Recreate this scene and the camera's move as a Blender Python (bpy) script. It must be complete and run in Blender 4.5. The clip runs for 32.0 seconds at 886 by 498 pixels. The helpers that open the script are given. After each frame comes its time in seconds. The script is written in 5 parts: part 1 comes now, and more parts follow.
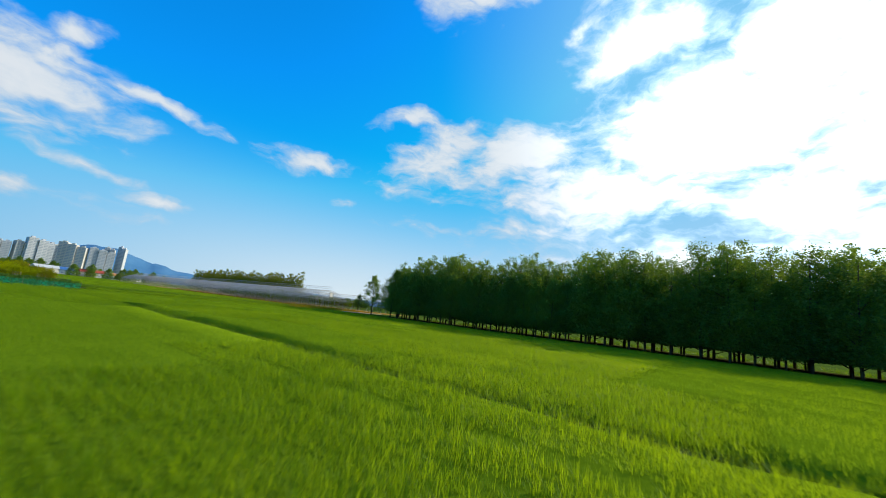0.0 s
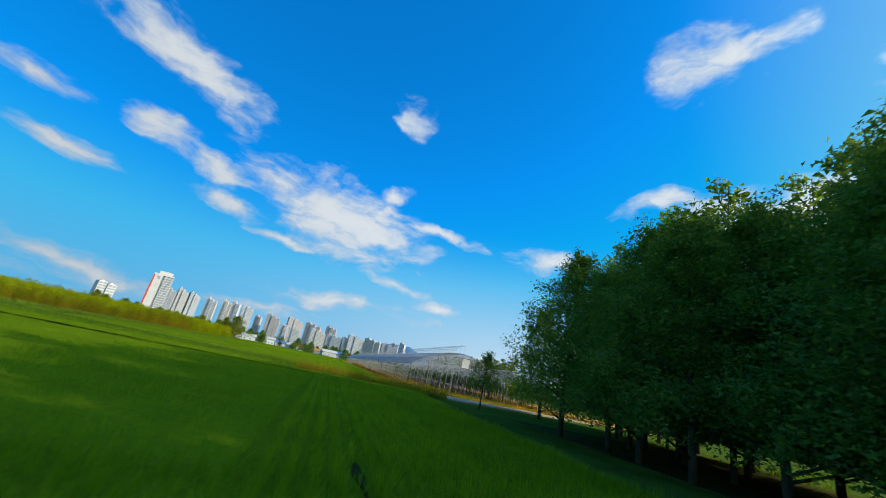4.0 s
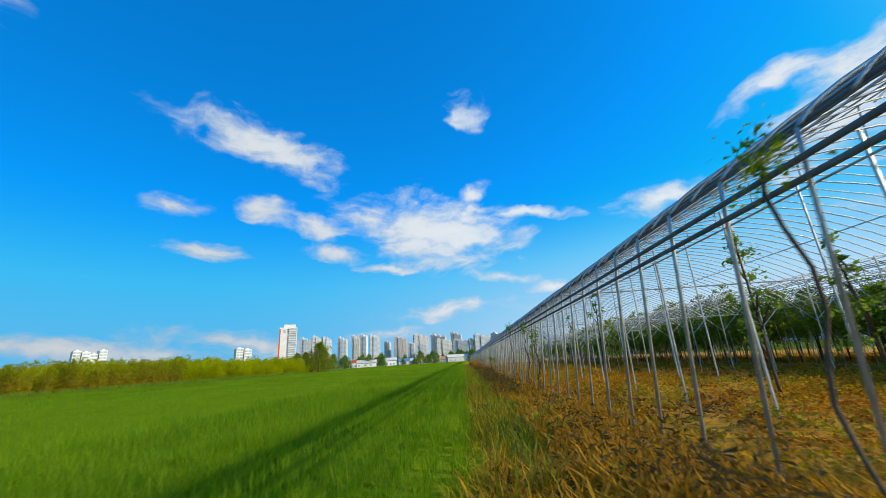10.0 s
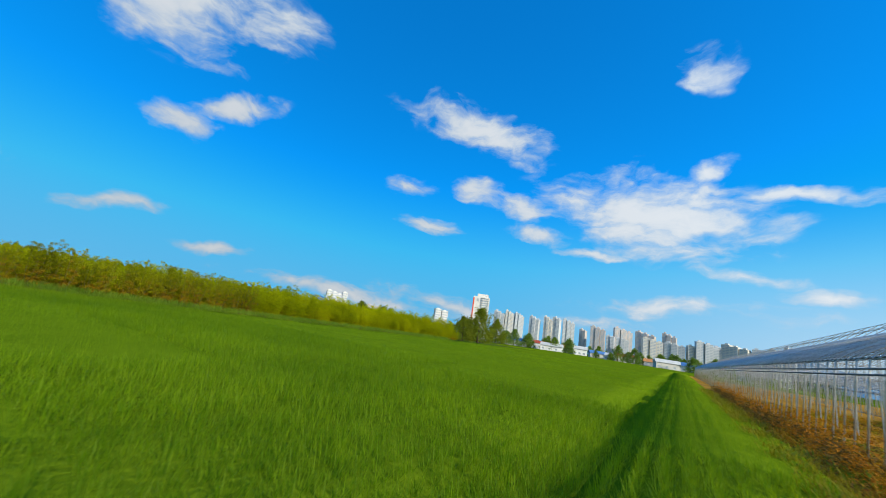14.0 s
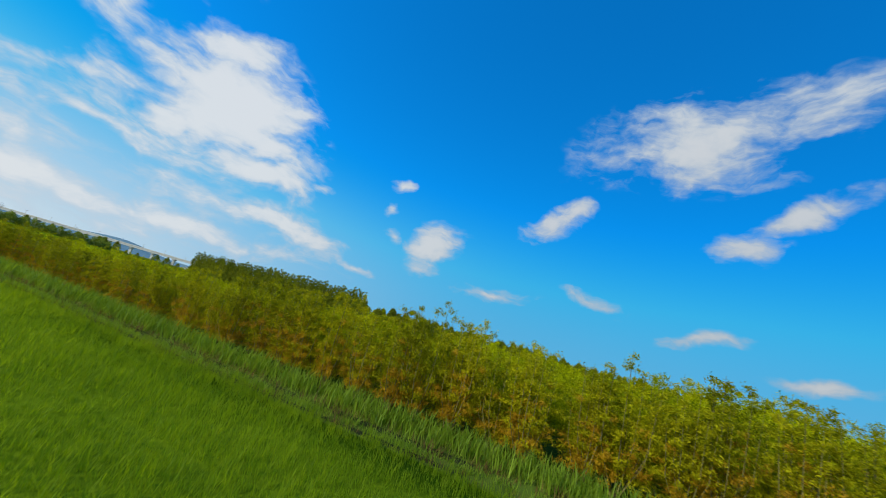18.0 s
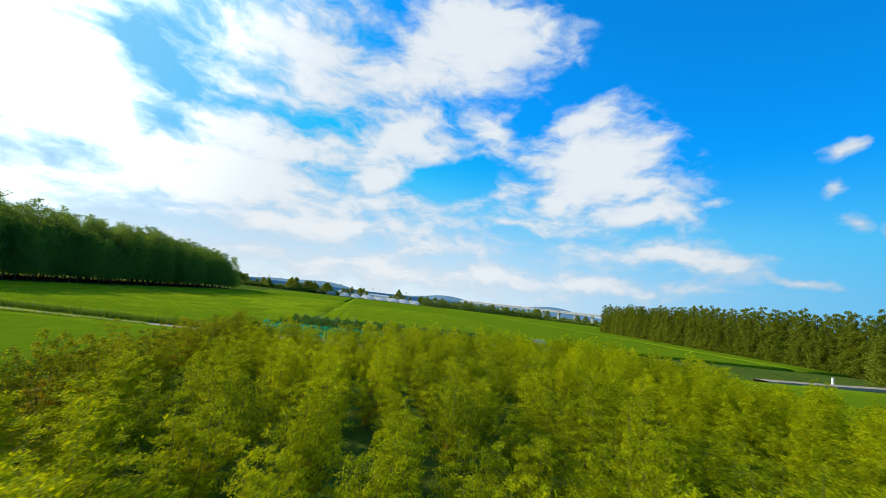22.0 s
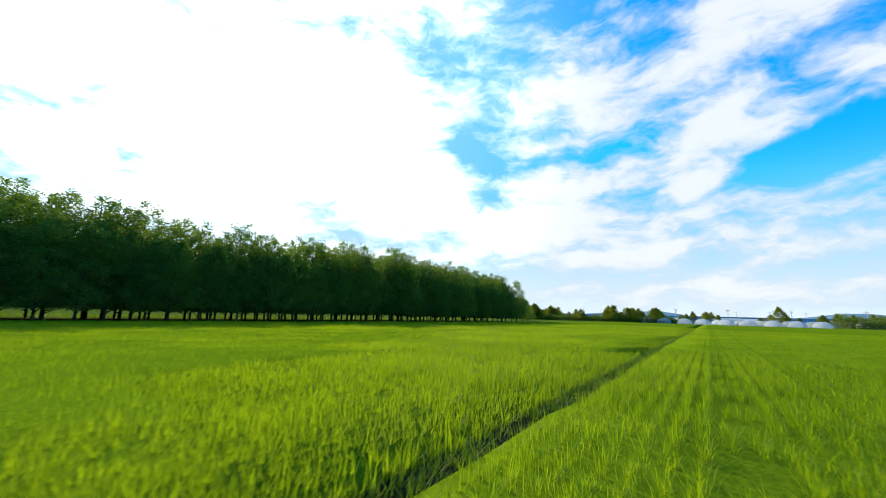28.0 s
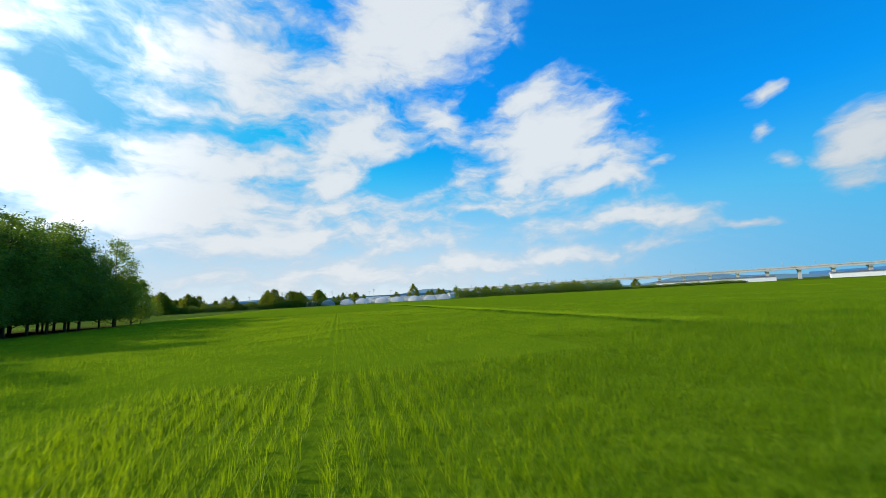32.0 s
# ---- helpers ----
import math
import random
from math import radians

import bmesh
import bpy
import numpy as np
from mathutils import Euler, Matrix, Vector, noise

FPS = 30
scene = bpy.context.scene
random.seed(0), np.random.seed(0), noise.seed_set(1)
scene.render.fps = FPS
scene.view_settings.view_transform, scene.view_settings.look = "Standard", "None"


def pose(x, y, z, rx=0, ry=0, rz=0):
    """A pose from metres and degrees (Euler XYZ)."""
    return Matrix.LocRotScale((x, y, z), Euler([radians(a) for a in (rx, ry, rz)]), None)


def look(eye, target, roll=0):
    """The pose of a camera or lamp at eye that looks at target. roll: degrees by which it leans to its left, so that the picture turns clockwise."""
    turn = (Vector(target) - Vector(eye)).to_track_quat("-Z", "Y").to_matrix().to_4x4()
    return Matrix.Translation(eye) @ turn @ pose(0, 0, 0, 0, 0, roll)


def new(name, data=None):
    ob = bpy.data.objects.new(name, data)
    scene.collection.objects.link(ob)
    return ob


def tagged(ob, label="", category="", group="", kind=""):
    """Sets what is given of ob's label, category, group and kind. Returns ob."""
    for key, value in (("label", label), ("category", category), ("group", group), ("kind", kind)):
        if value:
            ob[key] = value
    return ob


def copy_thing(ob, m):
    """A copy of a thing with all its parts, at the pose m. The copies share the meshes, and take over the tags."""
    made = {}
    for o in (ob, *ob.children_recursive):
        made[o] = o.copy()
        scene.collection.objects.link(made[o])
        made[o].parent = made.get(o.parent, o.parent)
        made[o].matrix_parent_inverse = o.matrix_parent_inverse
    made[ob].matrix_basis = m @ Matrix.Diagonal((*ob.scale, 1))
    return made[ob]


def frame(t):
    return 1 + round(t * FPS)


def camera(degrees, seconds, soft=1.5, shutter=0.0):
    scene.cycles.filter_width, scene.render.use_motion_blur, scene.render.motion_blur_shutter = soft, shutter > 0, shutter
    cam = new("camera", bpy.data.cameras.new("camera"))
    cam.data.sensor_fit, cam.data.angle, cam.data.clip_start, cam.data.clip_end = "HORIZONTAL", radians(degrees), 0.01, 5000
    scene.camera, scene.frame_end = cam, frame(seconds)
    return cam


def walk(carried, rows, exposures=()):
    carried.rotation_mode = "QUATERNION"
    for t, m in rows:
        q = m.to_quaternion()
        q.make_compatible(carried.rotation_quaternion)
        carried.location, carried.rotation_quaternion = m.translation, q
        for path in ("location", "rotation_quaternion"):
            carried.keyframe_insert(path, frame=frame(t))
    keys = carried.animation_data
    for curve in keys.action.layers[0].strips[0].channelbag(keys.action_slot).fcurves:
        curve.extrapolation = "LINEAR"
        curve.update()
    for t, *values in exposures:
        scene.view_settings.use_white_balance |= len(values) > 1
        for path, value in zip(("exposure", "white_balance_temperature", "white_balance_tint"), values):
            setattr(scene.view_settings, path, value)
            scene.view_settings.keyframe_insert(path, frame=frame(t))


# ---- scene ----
cam = camera(99.8, 32.0, soft=0.8, shutter=0.12)
PATH = [
    (0, (0.00, -0.00, 2.11), (7.787, 6.036, 3.815), 6.32),
    (0.5, (7.40, 3.49, 2.36), (14.791, 10.031, 3.960), 8.98),
    (1, (14.40, 7.36, 2.39), (21.364, 14.374, 3.881), 10.95),
    (1.5, (20.77, 11.39, 2.32), (27.131, 18.990, 3.638), 11.17),
    (2, (26.46, 15.67, 2.26), (31.967, 23.938, 3.394), 11.57),
    (2.5, (31.97, 20.87, 2.25), (36.641, 29.559, 3.854), 9.89),
    (3, (37.19, 26.74, 2.19), (41.136, 35.656, 4.390), 9.42),
    (3.5, (41.66, 32.48, 1.96), (44.746, 41.562, 4.801), 10.35),
    (4, (45.33, 38.01, 1.66), (47.433, 47.242, 4.882), 11.73),
    (4.5, (48.39, 43.81, 1.48), (49.605, 53.188, 4.715), 11.76),
    (6.5, (53.24, 64.53, 1.52), (52.636, 74.078, 4.435), 6.27),
    (7, (53.20, 69.12, 1.48), (52.791, 78.676, 4.406), 2.09),
    (7.5, (52.95, 73.32, 1.43), (52.582, 82.879, 4.353), 0.59),
    (8, (52.66, 77.24, 1.43), (52.322, 86.795, 4.345), -0.70),
    (8.5, (51.99, 81.18, 1.21), (51.657, 90.738, 4.125), -1.60),
    (9, (51.41, 85.09, 1.01), (51.133, 94.657, 3.909), -3.24),
    (9.5, (51.61, 88.95, 1.11), (51.334, 98.518, 3.997), -3.87),
    (10, (52.07, 92.80, 1.21), (51.705, 102.370, 4.087), -3.45),
    (10.5, (52.23, 96.80, 1.00), (51.778, 106.376, 3.848), -2.38),
    (11, (52.35, 100.80, 0.87), (51.799, 110.380, 3.687), -1.44),
    (11.5, (52.92, 104.84, 1.20), (51.903, 114.392, 3.970), 2.52),
    (12, (53.23, 108.78, 1.63), (51.584, 118.266, 4.324), 5.34),
    (12.5, (53.10, 112.79, 1.71), (50.843, 122.178, 4.313), 6.13),
    (13, (52.58, 116.76, 1.68), (49.534, 125.958, 4.175), 6.13),
    (13.5, (51.65, 120.55, 1.67), (47.519, 129.343, 4.028), 6.74),
    (14, (50.48, 124.19, 1.65), (45.123, 132.355, 3.792), 8.91),
    (14.5, (49.23, 127.81, 1.73), (42.585, 135.049, 3.604), 10.34),
    (16.5, (32.72, 134.99, 1.98), (23.071, 136.974, 3.701), 12.65),
    (17, (29.28, 136.20, 2.19), (19.490, 136.360, 4.210), 13.85),
    (17.5, (25.74, 136.81, 2.43), (16.160, 135.050, 4.697), 14.94),
    (18, (22.15, 136.73, 2.75), (13.156, 133.029, 5.088), 15.93),
    (18.5, (18.64, 135.98, 3.27), (10.648, 130.407, 5.520), 16.46),
    (19, (15.07, 134.36, 3.39), (8.305, 127.330, 5.585), 15.48),
    (19.5, (11.57, 132.05, 4.14), (5.888, 124.113, 6.308), 14.32),
    (20, (8.47, 129.10, 4.56), (3.831, 120.452, 6.487), 12.43),
    (20.5, (6.16, 125.78, 4.76), (2.389, 116.678, 6.481), 10.87),
    (21, (4.45, 122.21, 4.87), (1.350, 112.842, 6.465), 9.30),
    (21.5, (3.39, 118.38, 4.68), (0.830, 108.825, 6.182), 8.18),
    (22, (2.52, 114.18, 4.49), (0.625, 104.463, 5.918), 6.80),
    (22.5, (0.99, 108.78, 4.42), (-0.161, 98.940, 5.755), 5.72),
    (23, (-0.28, 103.55, 4.28), (-0.510, 93.658, 5.700), 5.14),
    (23.5, (-0.93, 99.24, 4.14), (-0.026, 89.409, 5.712), 5.86),
    (24, (-1.55, 95.45, 4.01), (0.513, 85.821, 5.748), 7.22),
    (24.5, (-2.13, 91.49, 3.95), (1.183, 82.234, 5.786), 8.75),
    (25, (-2.91, 87.58, 3.94), (1.420, 78.753, 5.746), 7.88),
    (25.5, (-3.57, 83.31, 4.02), (1.655, 74.950, 5.678), 6.77),
    (27.5, (3.82, 63.97, 2.08), (10.294, 56.539, 3.801), 2.10),
    (28, (6.27, 58.76, 1.74), (11.955, 50.711, 3.472), 1.60),
    (28.5, (8.30, 53.63, 0.97), (12.974, 44.967, 2.747), 0.76),
    (29, (11.17, 47.91, 0.90), (14.763, 38.744, 2.644), 0.32),
    (29.5, (14.37, 42.06, 1.00), (16.901, 32.533, 2.692), -0.62),
    (30, (17.33, 36.33, 1.14), (18.795, 26.572, 2.749), -2.27),
    (30.5, (19.80, 30.41, 1.27), (20.148, 20.527, 2.772), -3.42),
    (31, (21.85, 24.57, 1.45), (21.019, 14.698, 2.817), -4.65),
    (31.5, (23.47, 18.87, 1.69), (21.586, 9.137, 2.986), -4.20),
    (32, (24.41, 12.82, 1.92), (21.693, 3.277, 3.182), -3.09),
]
walk(cam, [(t, look(eye, target, roll)) for t, eye, target, roll in PATH],
     [(0, -0.05), (3, -0.1), (5, -0.1), (7, 0), (13, 0), (16.5, -0.15), (18, -0.18), (19.5, -0.08), (21, 0), (24, 0.1), (28, 0.2), (30, 0.12), (32, -0.05)])

# ---- light: sky with clouds, one sun ----
SUN_AZ, SUN_EL = -113.0, 25.0


def bearing(az, el):
    """Unit vector for a bearing to the left of north and an elevation, in degrees."""
    a, e = radians(az), radians(el)
    return Vector((-math.sin(a) * math.cos(e), math.cos(a) * math.cos(e), math.sin(e)))


world = bpy.data.worlds.new("sky")
scene.world = world
world.use_nodes = True
wn, wl = world.node_tree.nodes, world.node_tree.links
wn.clear()


def wnode(kind, **kw):
    n = wn.new(kind)
    for k, v in kw.items():
        setattr(n, k, v)
    return n


def wmath(op, a, b=None, clamp=False):
    n = wnode("ShaderNodeMath", operation=op, use_clamp=clamp)
    for i, v in enumerate((a, b)):
        if v is None:
            continue
        if isinstance(v, (int, float)):
            n.inputs[i].default_value = v
        else:
            wl.new(v, n.inputs[i])
    return n.outputs[0]


def wstep(v, lo, hi):
    n = wnode("ShaderNodeMapRange", interpolation_type="SMOOTHSTEP")
    wl.new(v, n.inputs[0])
    n.inputs[1].default_value, n.inputs[2].default_value = lo, hi
    return n.outputs[0]


sky = wnode("ShaderNodeTexSky", sky_type="NISHITA")
sky.sun_disc, sky.sun_elevation, sky.sun_rotation = False, radians(SUN_EL), radians(-SUN_AZ)
sky.air_density, sky.dust_density, sky.ozone_density = 1.0, 0.7, 3.0
tint = wnode("ShaderNodeMix", data_type="RGBA", blend_type="MULTIPLY")
tint.inputs["Factor"].default_value = 1.0
wl.new(sky.outputs[0], tint.inputs["A"])
tint.inputs["B"].default_value = (0.03, 1.88, 3.2, 1)
way = wnode("ShaderNodeTexCoord").outputs["Generated"]
# the outlines of the clouds are torn by two sizes of turbulence
torn = way
for size, amount in ((5.0, 0.12), (17.0, 0.045)):
    swirl = wnode("ShaderNodeTexNoise")
    swirl.inputs["Scale"].default_value, swirl.inputs["Detail"].default_value = size, 4
    wl.new(way, swirl.inputs["Vector"])
    shift = wnode("ShaderNodeVectorMath", operation="MULTIPLY_ADD")
    wl.new(swirl.outputs["Color"], shift.inputs[0])
    shift.inputs[1].default_value = (amount, amount, amount * 0.55)
    wl.new(torn, shift.inputs[2])
    back = wnode("ShaderNodeVectorMath", operation="SUBTRACT")
    wl.new(shift.outputs[0], back.inputs[0])
    back.inputs[1].default_value = (amount / 2, amount / 2, amount * 0.275)
    torn = back.outputs[0]

# bearing, elevation, half length, half thickness, tilt to the right (degrees), weight
CLOUDS_NORTH = [
    (28.5, 30.6, 13, 2.9, -15, 1), (4.6, 20.1, 15, 5.4, -10, 1), (-13, 20.4, 6.5, 1.0, -10, 0.9), (-5, 25.0, 3.2, 1.2, 10, 0.7),
    (-2.5, 36.9, 4.0, 2.0, -28, 0.7), (40.3, 21.3, 4.8, 1.6, 0, 0.7), (29.5, 21.6, 4.2, 2.0, -8, 0.8), (22, 19.6, 5.0, 2.5, -15, 0.9),
    (36.6, 15.6, 5.2, 1.2, 0, 0.8), (19, 16.2, 5.6, 1.4, -8, 0.9), (1, 7.3, 15, 1.5, 2, 0.75), (30, 4.0, 13, 1.6, -6, 0.85), (46, 3.0, 18, 1.3, -3, 0.9), (12, 4.2, 12, 1.2, 0, 0.7),
    (11, 14.2, 4.8, 0.8, -2, 0.7), (-7, 11.8, 5.6, 0.9, -10, 0.75), (-14, 9.5, 4.6, 0.8, -6, 0.75),
]
CLOUDS_EAST = [
    (-90, 26.3, 20.8, 9.1, 10, 1.25), (-51, 24.0, 11, 4.4, 31, 1), (-62, 24.5, 14, 5.4, 20, 1.05), (-70, 20, 14, 4.5, 8, 1.0), (-78.5, 18, 19.4, 3.8, -2, 0.95), (-80.7, 37.6, 9.5, 6.0, -7, 0.95), (-96.8, 16.9, 12, 5.8, -8, 1), (-69.5, 13.6, 21.6, 3.1, 2, 0.6),
    (-44.5, 27.8, 6.5, 1.6, 17, 0.85), (-30.2, 19.5, 7.4, 1.9, 4, 0.9), (-36.9, 14.7, 2.7, 1, 10, 0.7), (-54, 44, 7, 4, 0, 0.85), (-97.7, 34.8, 8.9, 3.9, -11, 1.1), (-82, 9, 32, 4, 0, 0.7), (-60, 13, 18, 2.2, 0, 0.6),
]
CLOUDS_WEST = [
    (77.7, 33.1, 15, 5.6, 6, 0.82), (67.9, 37.3, 8, 2.4, 3, 0.7), (67.4, 24, 6.8, 1.6, 23, 0.8), (72.1, 20, 4.5, 1.6, 4, 0.8), (113.7, 13, 6.1, 3.0, 31, 1), (96.2, 21.4, 5.6, 2.0, 26, 0.9), (121.8, 17.3, 1.4, 1.1, 10, 0.75),
    (121.1, 20.8, 1.7, 1.0, 10, 0.75), (88.6, 10.9, 4.8, 1.1, -11, 0.8), (76, 8.7, 4.7, 1.1, 15, 0.75), (64.7, 6.4, 5.8, 0.9, 2, 0.8), (103.2, 8.7, 7.9, 1.2, 5, 0.65), (120.4, 13.6, 1.7, 1.3, 20, 0.8), (92.5, 23.3, 2.8, 1.2, 0, 0.7),
]
CLOUDS_SOUTH = [
    (169.7, 37.3, 14.5, 7.4, 6, 1.25), (178, 23.6, 14, 4.6, 11, 1.05), (146.7, 21.3, 11.8, 7.8, -17, 1.25), (149.5, 27.8, 6.4, 2.9, 2, 1), (141.9, 15.1, 7.4, 3.3, -6, 1.05), (137.6, 9.5, 15, 2.6, -6, 0.95),
    (152.8, 16.1, 6.2, 2.3, 18, 0.95), (163.3, 25.7, 7.6, 2.9, -25, 0.9), (-143, 18, 10.5, 6.6, -12, 1.25), (-159.3, 13.3, 22, 5.4, 8, 1.25), (-178.9, 16.9, 8.6, 3.3, 18, 1.05), (-171.8, 8.9, 26, 3.1, 5, 1.05), (167.6, 8.5, 12.5, 2.1, 4, 0.95), (124, 7.1, 4, 0.7, 0, 0.7),
]
CLOUDS_BANK = [
    (-157.8, 24.5, 6.4, 3.3, 12, 0.8), (-168.3, 28.6, 8, 3.4, 8, 0.85), (-164.4, 34.9, 5.4, 3.0, 3, 0.85), (-156.8, 31.8, 3.8, 2.0, 6, 0.75), (-173.7, 34.6, 4.5, 4.2, 16, 0.7), (156, 4.7, 33, 2.4, 2, 0.9), (133.4, 16.5, 2, 0.8, 3, 0.75), (-178, 4.2, 46, 3.2, 0, 0.9),
    (-130, 27, 20, 17, 0, 1.25), (-114, 24, 24, 19, 0, 1.3), (-125, 7, 34, 5, 0, 0.9), (-135, 45, 28, 9, 0, 0.85), (154, 24, 8.5, 5.5, -5, 0.8), (157, 12.8, 13, 2.4, -4, 0.75), (145, 9.0, 16, 2.4, -8, 0.75), (-172, 30, 30, 13, -6, 0.84), (-166, 19.5, 18, 4.6, 6, 0.95), (160, 15, 26, 9, -8, 0.58), (-176, 13, 34, 6, 3, 0.7),
]
mask = None
for az, el, half, thick, tilt, weight in CLOUDS_NORTH + CLOUDS_EAST + CLOUDS_WEST + CLOUDS_SOUTH + CLOUDS_BANK:
    out = bearing(az, el)
    right = bearing(az - 90, 0)
    up = right.cross(out)
    ca, sa = math.cos(radians(tilt)), math.sin(radians(tilt))
    along, across = right * ca + up * sa, up * ca - right * sa
    turn = Matrix((out, -along, across)).transposed()
    place = wnode("ShaderNodeMapping", vector_type="TEXTURE")
    place.inputs["Location"].default_value = out
    place.inputs["Rotation"].default_value = turn.to_euler()
    place.inputs["Scale"].default_value = (0.9, math.sin(radians(half * 1.2)), math.sin(radians(thick * 1.34)))
    wl.new(torn, place.inputs["Vector"])
    ball = wnode("ShaderNodeTexGradient", gradient_type="SPHERICAL")
    wl.new(place.outputs[0], ball.inputs[0])
    one = wmath("MULTIPLY", ball.outputs["Fac"], weight)
    mask = one if mask is None else wmath("MAXIMUM", mask, one)
# blue openings in the southern bank: bearing, elevation, half length, half thickness, tilt, depth
HOLES = [(168.6, 18.5, 9, 4.0, 16, 1.0), (-147.5, 25.5, 8, 2.2, -25, 0.45), (-166.3, 22.3, 10, 2.3, 5, 0.3), (157.7, 27.9, 3.6, 3.4, 64, 0.5), (-147.5, 10.8, 8, 1.4, 3, 0.35), (158.7, 11.4, 6, 1.6, -15, 0.45), (179.3, 28.2, 4, 1.5, -8, 0.2)]
for az, el, half, thick, tilt, depth in HOLES:
    out = bearing(az, el)
    right = bearing(az - 90, 0)
    up = right.cross(out)
    ca, sa = math.cos(radians(tilt)), math.sin(radians(tilt))
    place = wnode("ShaderNodeMapping", vector_type="TEXTURE")
    place.inputs["Location"].default_value = out
    place.inputs["Rotation"].default_value = Matrix((out, -(right * ca + up * sa), up * ca - right * sa)).transposed().to_euler()
    place.inputs["Scale"].default_value = (0.9, math.sin(radians(half)), math.sin(radians(thick)))
    wl.new(torn, place.inputs["Vector"])
    ball = wnode("ShaderNodeTexGradient", gradient_type="SPHERICAL")
    wl.new(place.outputs[0], ball.inputs[0])
    mask = wmath("SUBTRACT", mask, wmath("MULTIPLY", ball.outputs["Fac"], depth))

flat = wnode("ShaderNodeMapping")
flat.inputs["Scale"].default_value = (1, 1, 2.6)
wl.new(torn, flat.inputs["Vector"])


def cloud_noise(scale, detail, rough, twist):
    n = wnode("ShaderNodeTexNoise")
    n.inputs["Scale"].default_value, n.inputs["Detail"].default_value, n.inputs["Roughness"].default_value = scale, detail, rough
    n.inputs["Distortion"].default_value = twist
    wl.new(flat.outputs[0], n.inputs["Vector"])
    return wmath("SUBTRACT", n.outputs["Fac"], 0.5)


puff, curl = cloud_noise(7.0, 7, 0.56, 0.25), cloud_noise(26.0, 4, 0.5, 0.1)
body = wmath("ADD", wmath("ADD", mask, wmath("MULTIPLY", puff, 1.85)), wmath("MULTIPLY", curl, 0.45))
dens = wmath("MULTIPLY", wmath("MULTIPLY", wstep(body, 0.10, 0.78), wstep(mask, 0.0, 0.16)), 0.95)
# clouds near the sun are lit through and much brighter
toward = wnode("ShaderNodeVectorMath", operation="DOT_PRODUCT")
wl.new(way, toward.inputs[0])
toward.inputs[1].default_value = bearing(SUN_AZ, SUN_EL)
near_sun = wstep(toward.outputs["Value"], 0.55, 1.0)
shade = wnode("ShaderNodeMix", data_type="RGBA")
wl.new(wstep(body, 0.3, 1.0), shade.inputs["Factor"])
shade.inputs["A"].default_value, shade.inputs["B"].default_value = (0.60, 0.74, 0.88, 1), (0.88, 0.93, 0.97, 1)
lit = wnode("ShaderNodeVectorMath", operation="SCALE")
wl.new(shade.outputs["Result"], lit.inputs[0])
wl.new(wmath("ADD", wmath("MULTIPLY", wmath("POWER", near_sun, 2.0), 1.6), wmath("ADD", wmath("MULTIPLY", wstep(toward.outputs["Value"], -1.0, 0.0), 0.24), 0.68)), lit.inputs["Scale"])
dim = wnode("ShaderNodeVectorMath", operation="SCALE")
wl.new(tint.outputs["Result"], dim.inputs[0])
# the clear sky is deepest opposite the sun
wl.new(wmath("MULTIPLY", wmath("ADD", wmath("MULTIPLY", wstep(toward.outputs["Value"], -1.0, 0.2), 0.50), 0.50), 0.105), dim.inputs["Scale"])
# thin haze low over the horizon and round the sun
up = wnode("ShaderNodeSeparateXYZ")
wl.new(way, up.inputs[0])
low = wmath("POWER", wmath("SUBTRACT", 1.0, wstep(up.outputs["Z"], -0.05, 0.40)), 1.35)
haze = wnode("ShaderNodeMix", data_type="RGBA")
wl.new(wmath("MULTIPLY", low, 1.0, clamp=True), haze.inputs["Factor"])
cap = wnode("ShaderNodeVectorMath", operation="MINIMUM")
wl.new(dim.outputs[0], cap.inputs[0])
cap.inputs[1].default_value = (0.10, 0.50, 0.95)
wl.new(cap.outputs[0], haze.inputs["A"])
air = wnode("ShaderNodeMix", data_type="RGBA")
wl.new(wstep(toward.outputs["Value"], -0.75, 0.35), air.inputs["Factor"])
air.inputs["A"].default_value, air.inputs["B"].default_value = (0.13, 0.48, 0.80, 1), (0.78, 0.87, 0.91, 1)
wl.new(air.outputs["Result"], haze.inputs["B"])
veil = wnode("ShaderNodeMix", data_type="RGBA")
wl.new(wmath("MULTIPLY", near_sun, 0.34, clamp=True), veil.inputs["Factor"])
wl.new(haze.outputs["Result"], veil.inputs["A"])
veil.inputs["B"].default_value = (0.72, 0.84, 0.95, 1)
mixed = wnode("ShaderNodeMix", data_type="RGBA")
wl.new(dens, mixed.inputs["Factor"])
wl.new(veil.outputs["Result"], mixed.inputs["A"])
wl.new(lit.outputs[0], mixed.inputs["B"])
bg = wnode("ShaderNodeBackground")
bg.inputs["Strength"].default_value = 1.0
wl.new(mixed.outputs["Result"], bg.inputs["Color"])
wl.new(bg.outputs[0], wnode("ShaderNodeOutputWorld").inputs["Surface"])

sun = new("sun", bpy.data.lights.new("sun", "SUN"))
sun.data.energy, sun.data.angle, sun.data.color = 4.5, radians(0.6), (1.0, 0.91, 0.74)
sun.matrix_world = look(bearing(SUN_AZ, SUN_EL) * 100, (0, 0, 0))


